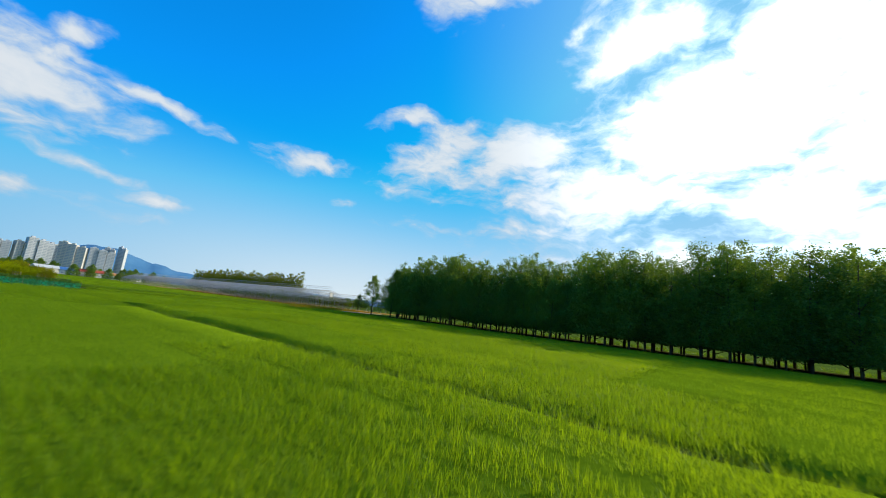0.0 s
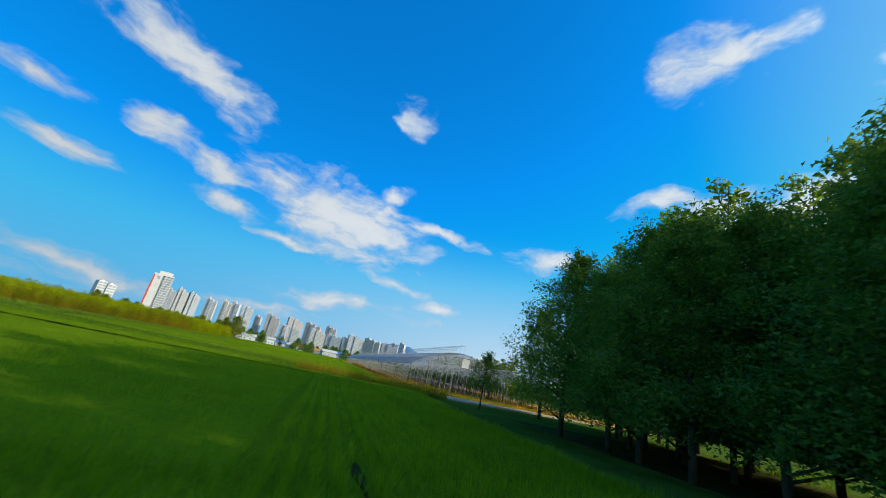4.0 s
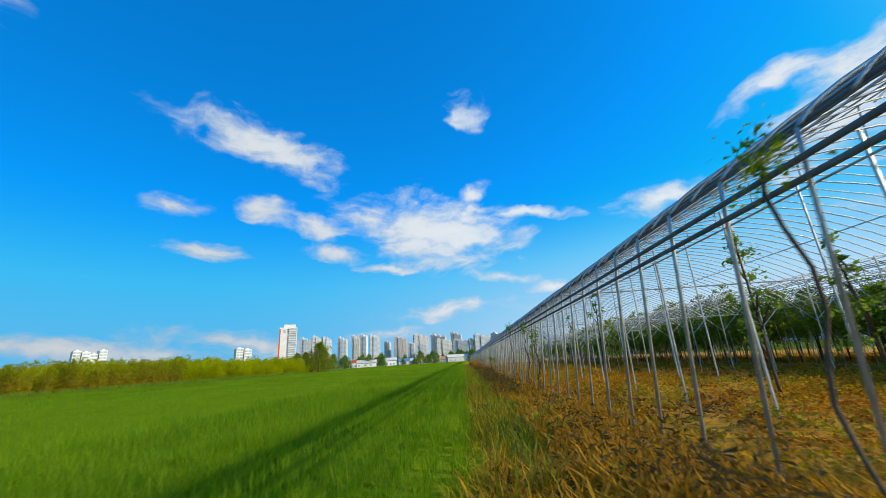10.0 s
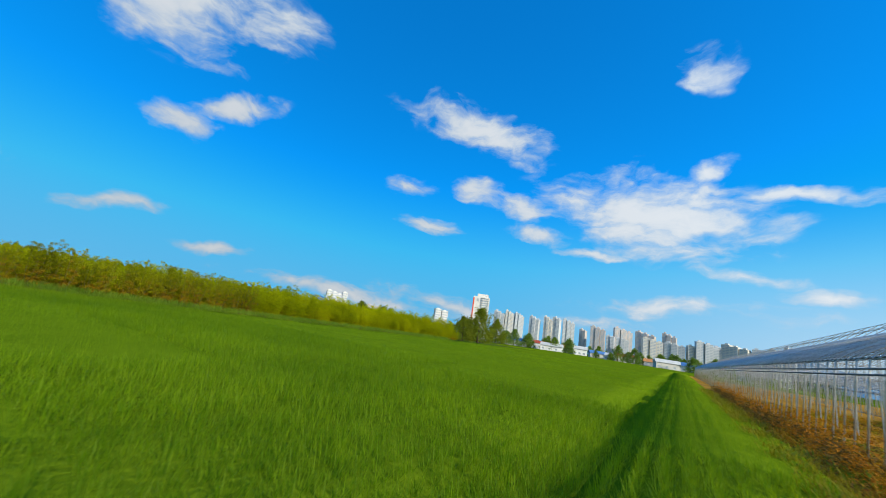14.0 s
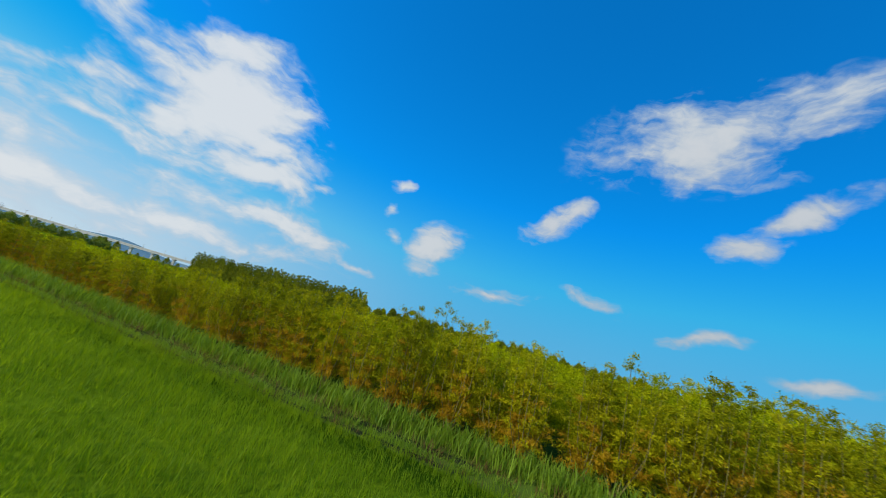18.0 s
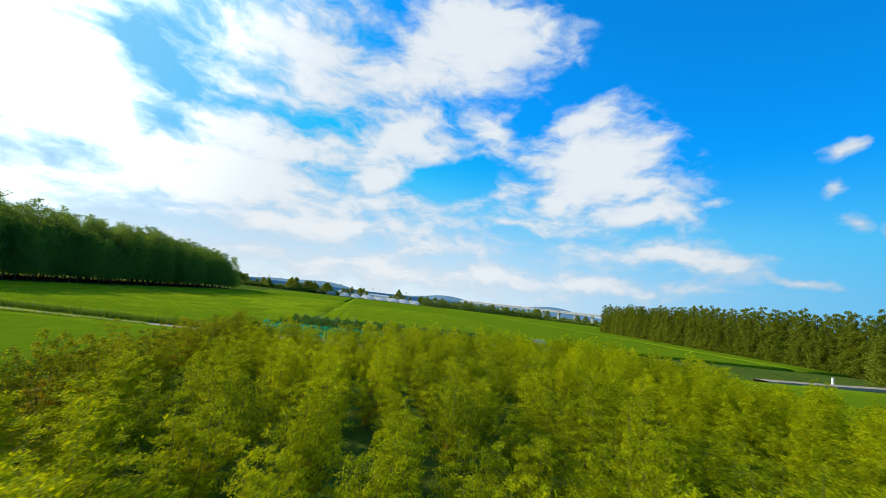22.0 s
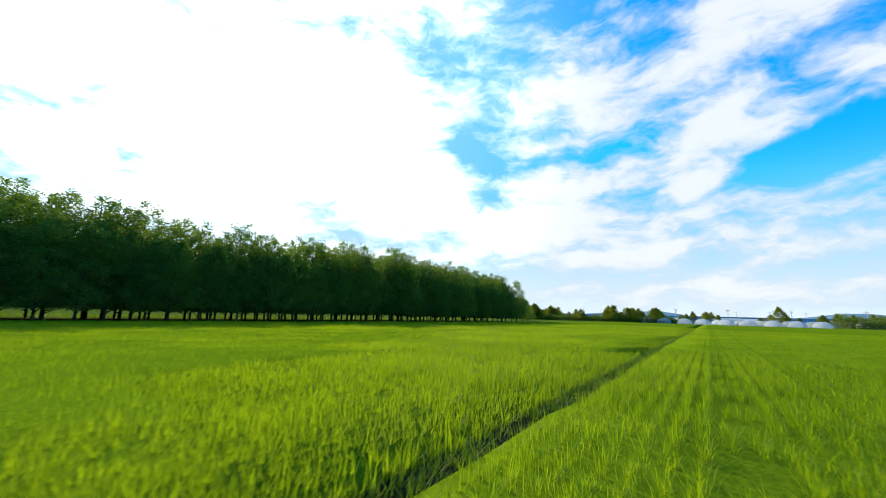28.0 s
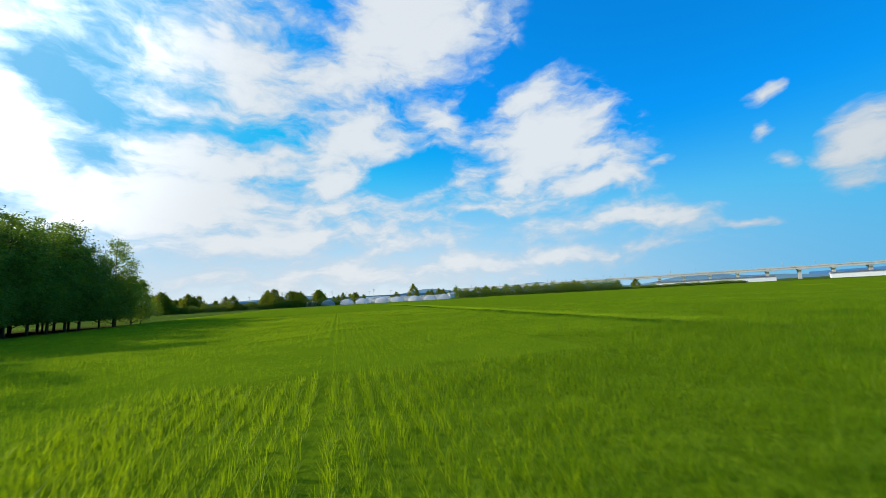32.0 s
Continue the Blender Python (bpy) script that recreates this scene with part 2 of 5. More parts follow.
# ---- materials ----
def surface(name, dark, light, scale=6.0, rough=0.8, bump=0.2, metal=0.0, through_light=0.0, island=0.0, big=0.35, stretch=(1, 1, 1), world_space=True, gloss=0.12, glow=(1.9, 1.7, 0.6)):
    """A procedural surface: two colours by fine and coarse noise, relief, per-leaf variation and light that shines through."""
    m = bpy.data.materials.new(name)
    m.use_nodes = True
    n, l = m.node_tree.nodes, m.node_tree.links
    p = n["Principled BSDF"]
    co = n.new("ShaderNodeNewGeometry").outputs["Position"] if world_space else n.new("ShaderNodeTexCoord").outputs["Object"]
    mp = n.new("ShaderNodeMapping")
    mp.inputs["Scale"].default_value = stretch
    l.new(co, mp.inputs[0])
    fine, wide = n.new("ShaderNodeTexNoise"), n.new("ShaderNodeTexNoise")
    fine.inputs["Scale"].default_value, fine.inputs["Detail"].default_value = scale, 6
    wide.inputs["Scale"].default_value, wide.inputs["Detail"].default_value = scale * 0.07, 3
    l.new(mp.outputs[0], fine.inputs[0]), l.new(co, wide.inputs[0])
    add = n.new("ShaderNodeMath")
    add.operation = "MULTIPLY_ADD"
    l.new(wide.outputs["Fac"], add.inputs[0])
    add.inputs[1].default_value = big * 2
    l.new(fine.outputs["Fac"], add.inputs[2])
    val = add.outputs[0]
    if island:
        geo, ob = n.new("ShaderNodeNewGeometry"), n.new("ShaderNodeObjectInfo")
        for src, k in ((geo.outputs["Random Per Island"], island), (ob.outputs["Random"], island * 0.6)):
            more = n.new("ShaderNodeMath")
            more.operation = "MULTIPLY_ADD"
            l.new(src, more.inputs[0])
            more.inputs[1].default_value = k
            l.new(val, more.inputs[2])
            val = more.outputs[0]
    rng = n.new("ShaderNodeMapRange")
    mean = 0.5 + big + island * 0.8
    l.new(val, rng.inputs[0])
    rng.inputs[1].default_value, rng.inputs[2].default_value = mean - 0.33 - island * 0.4, mean + 0.33 + island * 0.4
    mix = n.new("ShaderNodeMix")
    mix.data_type = "RGBA"
    l.new(rng.outputs[0], mix.inputs["Factor"])
    mix.inputs["A"].default_value, mix.inputs["B"].default_value = (*dark, 1), (*light, 1)
    l.new(mix.outputs["Result"], p.inputs["Base Color"])
    p.inputs["Roughness"].default_value, p.inputs["Metallic"].default_value, p.inputs["Specular IOR Level"].default_value = rough, metal, gloss
    if bump:
        b = n.new("ShaderNodeBump")
        b.inputs["Strength"].default_value, b.inputs["Distance"].default_value = bump, 0.5 / scale
        l.new(fine.outputs["Fac"], b.inputs["Height"])
        l.new(b.outputs[0], p.inputs["Normal"])
    if through_light:
        tr, mx = n.new("ShaderNodeBsdfTranslucent"), n.new("ShaderNodeMixShader")
        warm = n.new("ShaderNodeMix")
        warm.data_type, warm.blend_type = "RGBA", "MULTIPLY"
        warm.inputs["Factor"].default_value = 1.0
        l.new(mix.outputs["Result"], warm.inputs["A"])
        warm.inputs["B"].default_value = (*glow, 1)
        l.new(warm.outputs["Result"], tr.inputs["Color"])
        mx.inputs[0].default_value = through_light
        l.new(p.outputs[0], mx.inputs[1]), l.new(tr.outputs[0], mx.inputs[2])
        l.new(mx.outputs[0], n["Material Output"].inputs["Surface"])
    return m


M = {
    "soil": surface("field soil and grass", (0.05, 0.07, 0.012), (0.11, 0.17, 0.02), 0.6, 0.95, 0.3, gloss=0.0),
    "rice": surface("rice blades", (0.080, 0.162, 0.004), (0.25, 0.35, 0.010), 3.0, 0.5, 0, through_light=0.6, island=0.32),
    "rice_far": surface("rice canopy", (0.082, 0.145, 0.004), (0.165, 0.243, 0.008), 9.0, 0.8, 0.6, big=0.3, gloss=0.0),
    "road": surface("concrete road", (0.29, 0.225, 0.14), (0.48, 0.38, 0.245), 3.0, 0.9, 0.07),
    "dirt": surface("bare dirt", (0.34, 0.19, 0.075), (0.54, 0.34, 0.14), 2.0, 0.95, 0.4),
    "grass": surface("bright meadow grass", (0.18, 0.26, 0.006), (0.36, 0.44, 0.012), 3.0, 0.6, 0, through_light=0.45, island=0.4),
    "straw": surface("dry straw ground", (0.20, 0.090, 0.008), (0.60, 0.30, 0.016), 2.2, 0.95, 0.5, big=0.6),
    "leaf_wood": surface("forest leaves", (0.055, 0.115, 0.026), (0.205, 0.305, 0.048), 2.0, 0.55, 0, through_light=0.42, island=0.45),
    "leaf_far": surface("far forest leaves", (0.065, 0.105, 0.008), (0.225, 0.255, 0.016), 1.0, 0.6, 0, through_light=0.4, island=0.4),
    "leaf_shrub": surface("shrub leaves", (0.065, 0.112, 0.002), (0.53, 0.55, 0.004), 2.0, 0.6, 0, through_light=0.40, island=0.6, gloss=0.03),
    "leaf_edge": surface("leaves of the outer shrubs", (0.056, 0.086, 0.003), (0.44, 0.425, 0.008), 2.0, 0.6, 0, through_light=0.38, island=0.6, gloss=0.03),
    "leaf_sapling": surface("sapling leaves", (0.055, 0.105, 0.008), (0.21, 0.29, 0.02), 2.0, 0.5, 0, through_light=0.4, island=0.5),
    "leaf_rust": surface("rusty shrub leaves", (0.19, 0.115, 0.006), (0.46, 0.30, 0.010), 2.0, 0.6, 0, through_light=0.4, island=0.3),
    "leaf_crop": surface("pepper leaves", (0.025, 0.07, 0.008), (0.09, 0.18, 0.02), 4.0, 0.7, 0, through_light=0.25, island=0.4),
    "leaf_bean": surface("bean leaves", (0.07, 0.19, 0.03), (0.19, 0.40, 0.06), 4.0, 0.45, 0, through_light=0.35, island=0.4),
    "weed": surface("green weeds", (0.05, 0.11, 0.008), (0.15, 0.24, 0.02), 3.0, 0.6, 0, through_light=0.35, island=0.4),
    "weed_brown": surface("dead brown weeds", (0.045, 0.034, 0.012), (0.19, 0.12, 0.035), 3.0, 0.8, 0, through_light=0.25, island=0.45),
    "weed_olive": surface("olive autumn weeds", (0.12, 0.105, 0.008), (0.36, 0.30, 0.016), 3.0, 0.7, 0, through_light=0.35, island=0.45),
    "weed_rust": surface("rusty orange weeds", (0.17, 0.065, 0.006), (0.48, 0.20, 0.014), 3.0, 0.7, 0, through_light=0.3, island=0.45),
    "reed": surface("bright reed grass", (0.075, 0.150, 0.012), (0.23, 0.34, 0.028), 3.0, 0.5, 0, through_light=0.45, island=0.45),
    "weed_dry": surface("dry golden weeds", (0.20, 0.10, 0.006), (0.66, 0.36, 0.02), 3.0, 0.7, 0, through_light=0.3, island=0.45),
    "bark": surface("bark", (0.05, 0.035, 0.022), (0.13, 0.10, 0.07), 8.0, 0.9, 0.6, stretch=(1, 1, 0.2)),
    "twig": surface("green-brown twigs", (0.10, 0.095, 0.03), (0.20, 0.18, 0.06), 8.0, 0.85, 0.3, stretch=(1, 1, 0.2)),
    "pipe": surface("galvanised pipe", (0.30, 0.31, 0.30), (0.62, 0.63, 0.61), 9.0, 0.42, 0.05, metal=0.45, gloss=0.5),
    "pipe_dark": surface("rolled dark curtain", (0.09, 0.105, 0.115), (0.20, 0.22, 0.23), 6.0, 0.6, 0.2),
    "pipe_blue": surface("grey-blue water pipe", (0.10, 0.15, 0.22), (0.20, 0.26, 0.33), 6.0, 0.5, 0.1),
    "panel": surface("louvre panel", (0.62, 0.58, 0.47), (0.78, 0.75, 0.64), 5.0, 0.6, 0.05),
    "white": surface("white paint", (0.70, 0.70, 0.68), (0.82, 0.82, 0.80), 2.0, 0.6, 0.05),
    "vinyl": surface("white vinyl cover", (0.80, 0.80, 0.80), (0.92, 0.92, 0.92), 0.8, 0.4, 0.1, through_light=0.85, glow=(1.0, 1.0, 1.0)),
    "concrete": surface("pale concrete", (0.44, 0.44, 0.41), (0.58, 0.58, 0.54), 0.4, 0.85, 0.1),
    "tower_a": surface("apartment wall", (0.45, 0.47, 0.48), (0.56, 0.58, 0.59), 0.2, 0.8, 0),
    "tower_b": surface("beige apartment wall", (0.52, 0.49, 0.43), (0.62, 0.59, 0.52), 0.2, 0.8, 0),
    "tower_c": surface("pinkish apartment wall", (0.47, 0.41, 0.37), (0.57, 0.50, 0.45), 0.2, 0.8, 0),
    "tower_w": surface("white apartment wall", (0.56, 0.55, 0.52), (0.68, 0.67, 0.63), 0.2, 0.7, 0),
    "red": surface("red stripe", (0.50, 0.07, 0.04), (0.62, 0.12, 0.07), 0.5, 0.7, 0),
    # window colour is lifted to pale blue-grey: distance haze painted in
    "glass_dark": surface("window strip with painted haze", (0.30, 0.35, 0.39), (0.39, 0.44, 0.48), 0.3, 0.25, 0),
    "roof_red": surface("red roof", (0.30, 0.05, 0.03), (0.45, 0.10, 0.06), 1.0, 0.7, 0.1),
    "roof_blue": surface("blue roof", (0.05, 0.14, 0.32), (0.09, 0.22, 0.45), 1.0, 0.6, 0.1),
    "roof_orange": surface("orange roof", (0.45, 0.18, 0.06), (0.58, 0.27, 0.10), 1.0, 0.7, 0.1),
    # blue-grey distance haze is painted into the hill and mountain colours
    "hill": surface("wooded hill with haze painted in", (0.11, 0.21, 0.26), (0.17, 0.28, 0.32), 0.02, 0.95, 0.3),
    "mountain": surface("far mountain with haze painted in", (0.07, 0.20, 0.34), (0.10, 0.24, 0.38), 0.004, 0.95, 0.3),
    "orchard": surface("far shrubs", (0.09, 0.14, 0.02), (0.22, 0.27, 0.035), 0.7, 0.7, 0, through_light=0.25, island=0.4),
    "plastic": surface("black mulch film", (0.02, 0.02, 0.022), (0.06, 0.06, 0.065), 6.0, 0.35, 0.5),
    "junk": surface("mixed rubbish", (0.05, 0.06, 0.08), (0.30, 0.30, 0.33), 9.0, 0.5, 0.4, island=0.6),
    "rice_floor": surface("lower leaves of the rice", (0.070, 0.120, 0.004), (0.145, 0.215, 0.007), 9.0, 0.85, 0.6, gloss=0.0),
    # on the bund this dark colour stands in for shade between the rice
    "mud_and_shade": surface("wet dark muddy paddy and painted shade", (0.016, 0.022, 0.008), (0.045, 0.055, 0.018), 5.0, 0.95, 0.5, gloss=0.0),
    "litter": surface("dark brown-green floor", (0.035, 0.036, 0.012), (0.105, 0.095, 0.030), 4.0, 0.95, 0.6, gloss=0.0),
    "wood": surface("weathered stake", (0.16, 0.13, 0.09), (0.30, 0.26, 0.19), 12.0, 0.85, 0.3),
}
net_mat = bpy.data.materials.new("green shade net")
net_mat.use_nodes = True
_n, _l = net_mat.node_tree.nodes, net_mat.node_tree.links
_tr, _mx = _n.new("ShaderNodeBsdfTransparent"), _n.new("ShaderNodeMixShader")
_co, _wv = _n.new("ShaderNodeTexCoord"), _n.new("ShaderNodeTexNoise")
_wv.inputs["Scale"].default_value = 2.5
_l.new(_co.outputs["Object"], _wv.inputs[0])
_rg = _n.new("ShaderNodeMapRange")
_rg.inputs[1].default_value, _rg.inputs[2].default_value, _rg.inputs[3].default_value, _rg.inputs[4].default_value = 0.3, 0.7, 0.40, 0.72
_l.new(_wv.outputs["Fac"], _rg.inputs[0])
_n["Principled BSDF"].inputs["Base Color"].default_value = (0.015, 0.42, 0.17, 1)
_n["Principled BSDF"].inputs["Roughness"].default_value = 0.6
_sh, _th = _n.new("ShaderNodeMixShader"), _n.new("ShaderNodeBsdfTranslucent")
_th.inputs["Color"].default_value = (0.02, 0.50, 0.22, 1)
_l.new(_n["Principled BSDF"].outputs[0], _sh.inputs[1]), _l.new(_th.outputs[0], _sh.inputs[2])
_l.new(_rg.outputs[0], _mx.inputs[0]), _l.new(_tr.outputs[0], _mx.inputs[1]), _l.new(_sh.outputs[0], _mx.inputs[2])
_l.new(_mx.outputs[0], _n["Material Output"].inputs["Surface"])
M["net"] = net_mat


# ---- mesh helpers ----
def mesh(name, verts, faces, mats, slots=None, smooth=False):
    me = bpy.data.meshes.new(name)
    me.from_pydata([tuple(v) for v in verts], [], faces)
    for m in mats if isinstance(mats, (list, tuple)) else [mats]:
        me.materials.append(m)
    if slots is not None:
        me.polygons.foreach_set("material_index", slots)
    if smooth:
        me.polygons.foreach_set("use_smooth", [True] * len(me.polygons))
    me.update()
    return me


def part(name, me, parent=None, at=None, label=""):
    ob = new(name, me)
    if parent is not None:
        ob.parent = parent
    if at is not None:
        ob.matrix_basis = at
    if label:
        ob["label"] = label
    return ob


class Soup:
    """Gathers vertices and faces of one mesh."""

    def __init__(self):
        self.v, self.f, self.s = [], [], []

    def add(self, verts, faces, slot=0):
        k = len(self.v)
        self.v += [tuple(v) for v in verts]
        self.f += [tuple(i + k for i in f) for f in faces]
        self.s += [slot] * len(faces)
        return self

    def box(self, x0, y0, z0, x1, y1, z1, slot=0, turn=0.0, centre=(0, 0)):
        c, s = math.cos(turn), math.sin(turn)
        vs = [(x, y, z) for z in (z0, z1) for x, y in ((x0, y0), (x1, y0), (x1, y1), (x0, y1))]
        vs = [(centre[0] + x * c - y * s, centre[1] + x * s + y * c, z) for x, y, z in vs]
        return self.add(vs, [(3, 2, 1, 0), (4, 5, 6, 7), (0, 1, 5, 4), (1, 2, 6, 5), (2, 3, 7, 6), (3, 0, 4, 7)], slot)

    def tube(self, pts, radii, sides=6, slot=0):
        pts = [Vector(p) for p in pts]
        if isinstance(radii, (int, float)):
            radii = [radii] * len(pts)
        rings, k = [], len(self.v)
        for i, p in enumerate(pts):
            d = (pts[min(i + 1, len(pts) - 1)] - pts[max(i - 1, 0)]).normalized()
            a = d.cross(Vector((0, 0, 1)) if abs(d.z) < 0.9 else Vector((1, 0, 0))).normalized()
            b = d.cross(a)
            for j in range(sides):
                t = 2 * math.pi * j / sides
                self.v.append(tuple(p + (a * math.cos(t) + b * math.sin(t)) * radii[i]))
        for i in range(len(pts) - 1):
            for j in range(sides):
                q = k + i * sides
                self.f.append((q + j, q + (j + 1) % sides, q + sides + (j + 1) % sides, q + sides + j))
                self.s.append(slot)
        self.f += [tuple(k + j for j in reversed(range(sides))), tuple(k + (len(pts) - 1) * sides + j for j in range(sides))]
        self.s += [slot, slot]
        return self

    def quads(self, centres, u, w, slot=0):
        """Pointed leaves: centre, half length vector and half width vector, one per row."""
        k, n = len(self.v), len(centres)
        p = np.stack([centres - u, centres + w * 0.9 - u * 0.1, centres + u, centres - w * 0.9 - u * 0.1], 1).reshape(-1, 3)
        self.v += [tuple(r) for r in p.tolist()]
        self.f += [(k + 4 * i, k + 4 * i + 1, k + 4 * i + 2, k + 4 * i + 3) for i in range(n)]
        self.s += [slot] * n
        return self

    def darts(self, centres, u, w, slot=0):
        """Leaves seen from afar: one triangle each."""
        k, n = len(self.v), len(centres)
        p = np.stack([centres - u + w * 0.9, centres + u, centres - u * 0.6 - w * 1.1], 1).reshape(-1, 3)
        self.v += [tuple(r) for r in p.tolist()]
        self.f += [(k + 3 * i, k + 3 * i + 1, k + 3 * i + 2) for i in range(n)]
        self.s += [slot] * n
        return self

    def done(self, name, mats, smooth=False):
        return mesh(name, self.v, self.f, mats, self.s, smooth)


def scatter(rng, centres, size, up=0.3, flat=0.55):
    """Leaf axes for quads(): lengths about size, random turns, lifted a little."""
    n = len(centres)
    u = rng.normal(size=(n, 3))
    u[:, 2] = u[:, 2] * 0.6 + up
    u /= np.linalg.norm(u, axis=1, keepdims=True)
    w = np.cross(u, rng.normal(size=(n, 3)))
    w /= np.linalg.norm(w, axis=1, keepdims=True) + 1e-9
    s = size * rng.uniform(0.6, 1.35, (n, 1))
    return u * s, w * s * flat


def thing(name, label, category, group="", kind="", at=None):
    ob = new(name)
    ob.empty_display_size = 0.2
    if at is not None:
        ob.matrix_basis = at
    return tagged(ob, label, category, group, kind)


# ---- ground, fields, road ----
def road_y(x):
    return 80.1 - 5.9 * min(1.2, max(0.0, (x - 18.0) / 36.0)) ** 1.35


def sheet(name, x0, y0, x1, y1, z, mat, step, wave=0.0, skirt=0.0, seed=0):
    """A field's surface: a grid with gentle unevenness, closed by a skirt at its edge."""
    nx, ny = max(2, int((x1 - x0) / step)), max(2, int((y1 - y0) / step))
    xs, ys = np.linspace(x0, x1, nx + 1), np.linspace(y0, y1, ny + 1)
    rng = np.random.default_rng(seed)
    g = z + rng.normal(0, wave, (ny + 1, nx + 1))
    vs = [(xs[i], ys[j], g[j, i]) for j in range(ny + 1) for i in range(nx + 1)]
    fs = [(j * (nx + 1) + i, j * (nx + 1) + i + 1, (j + 1) * (nx + 1) + i + 1, (j + 1) * (nx + 1) + i) for j in range(ny) for i in range(nx)]
    if skirt:
        rim = [j * 0 + i for j in (0,) for i in range(nx + 1)] + [j * (nx + 1) + nx for j in range(1, ny + 1)]
        rim += [ny * (nx + 1) + i for i in range(nx - 1, -1, -1)] + [j * (nx + 1) for j in range(ny - 1, 0, -1)]
        k = len(vs)
        vs += [(vs[r][0], vs[r][1], z - skirt) for r in rim]
        n = len(rim)
        fs += [(rim[i], k + i, k + (i + 1) % n, rim[(i + 1) % n]) for i in range(n)]
    return mesh(name, vs, fs, mat, smooth=True)


def land():
    """One sheet to the horizon: fine near the fields, coarse far off."""
    radii = [0, 60, 120, 200, 320, 500, 800, 1300, 2100, 3200, 4700]
    vs, fs = [(0, 60, 0)], []
    for r in radii[1:]:
        vs += [(r * math.cos(2 * math.pi * a / 64), 60 + r * math.sin(2 * math.pi * a / 64), 0) for a in range(64)]
    fs += [(0, 1 + a, 1 + (a + 1) % 64) for a in range(64)]
    for k in range(len(radii) - 2):
        q = 1 + 64 * k
        fs += [(q + a, q + 64 + a, q + 64 + (a + 1) % 64, q + (a + 1) % 64) for a in range(64)]
    return mesh("ground", vs, fs, M["soil"])


tagged(part("ground", land()), "flat green farmland with grassy soil reaching the horizon", "ground", kind="structure")

def ribbon(name, pts, half, z, mat, thick=0.12):
    """A strip along points with given half widths: a slab with real edges."""
    pts = [Vector((x, y, 0)) for x, y in pts]
    vs, fs = [], []
    for i, p in enumerate(pts):
        d = (pts[min(i + 1, len(pts) - 1)] - pts[max(i - 1, 0)]).normalized()
        n = Vector((-d.y, d.x, 0))
        h = half[i] if isinstance(half, (list, tuple)) else half
        for s, zz in ((-1.0, z - thick), (-1.0, z), (1.0, z), (1.0, z - thick)):
            q = p + n * h * s
            vs.append((q.x, q.y, zz))
    for i in range(len(pts) - 1):
        for j in range(3):
            a = 4 * i + j
            fs.append((a, a + 4, a + 5, a + 1))
    return mesh(name, vs, fs, mat)


# blades of rice, one square of plants on one mesh
SIDE = 4.0


def rice_square(seed, per, gap=None, wide=1.0):
    """Hills of rice in rows; gap: where a wheel track leaves a row open."""
    rng = np.random.default_rng(seed)
    xs, ys = np.meshgrid(np.arange(0.15, SIDE - 0.05, 0.3), np.arange(0.07, SIDE, 0.15))
    roots = np.stack([xs.ravel(), ys.ravel()], 1) + rng.normal(0, 0.022, (xs.size, 2))
    if gap is not None:
        keep = (np.abs(roots[:, 0] - gap) > 0.2) | (np.sin(roots[:, 1] * 2.4 + 0.8) < -0.35)
        roots = roots[keep]
    tall = 0.86 + 0.14 * np.sin(roots[:, 0] * 2.3 + seed) * np.cos(roots[:, 1] * 1.9) + rng.normal(0, 0.10, len(roots))
    base = np.repeat(roots, per, 0) + rng.normal(0, 0.044, (len(roots) * per, 2))
    n = len(base)
    a = rng.uniform(0, 2 * math.pi, n)
    d = np.stack([np.cos(a), np.sin(a)], 1)
    h = rng.uniform(0.24, 0.48, n) * np.repeat(tall, per)
    lean = rng.uniform(0.02, 0.18, n)
    wd = np.stack([-d[:, 1], d[:, 0]], 1) * (wide * rng.uniform(0.0028, 0.0054, n))[:, None]
    z0, mid = np.full((n, 1), 0.04), base + d * (lean * 0.4)[:, None]
    tip = base + d * lean[:, None] * 1.25
    v = np.stack([np.hstack([base - wd * 0.7, z0]), np.hstack([base + wd * 0.7, z0]), np.hstack([mid + wd, (h * 0.62)[:, None]]),
                  np.hstack([mid - wd, (h * 0.62)[:, None]]), np.hstack([tip, h[:, None]])], 1).reshape(-1, 3)
    if wide > 1.5:
        v = np.delete(v.reshape(-1, 5, 3), (2, 3), 1).reshape(-1, 3)
        return mesh("rice_plants", v.tolist(), [(k, k + 1, k + 2) for k in range(0, 3 * n, 3)], M["rice"])
    v = np.delete(v.reshape(-1, 5, 3), 1, 1).reshape(-1, 3)
    return mesh("rice_plants", v.tolist(), [(k, k + 1, k + 3, k + 2) for k in range(0, 4 * n, 4)], M["rice"])


DENSE = [rice_square(s, 21) for s in (1, 2, 3)]
THIN = [rice_square(s, 9, None, 1.7) for s in (4, 5)]


def off_line(p, a, b):
    """Distance of a point from a stretch of the plan."""
    d = Vector(b) - Vector(a)
    t = max(0.0, min(1.0, (Vector(p) - Vector(a)).dot(d) / d.length_squared))
    return (Vector(p) - Vector(a) - d * t).length


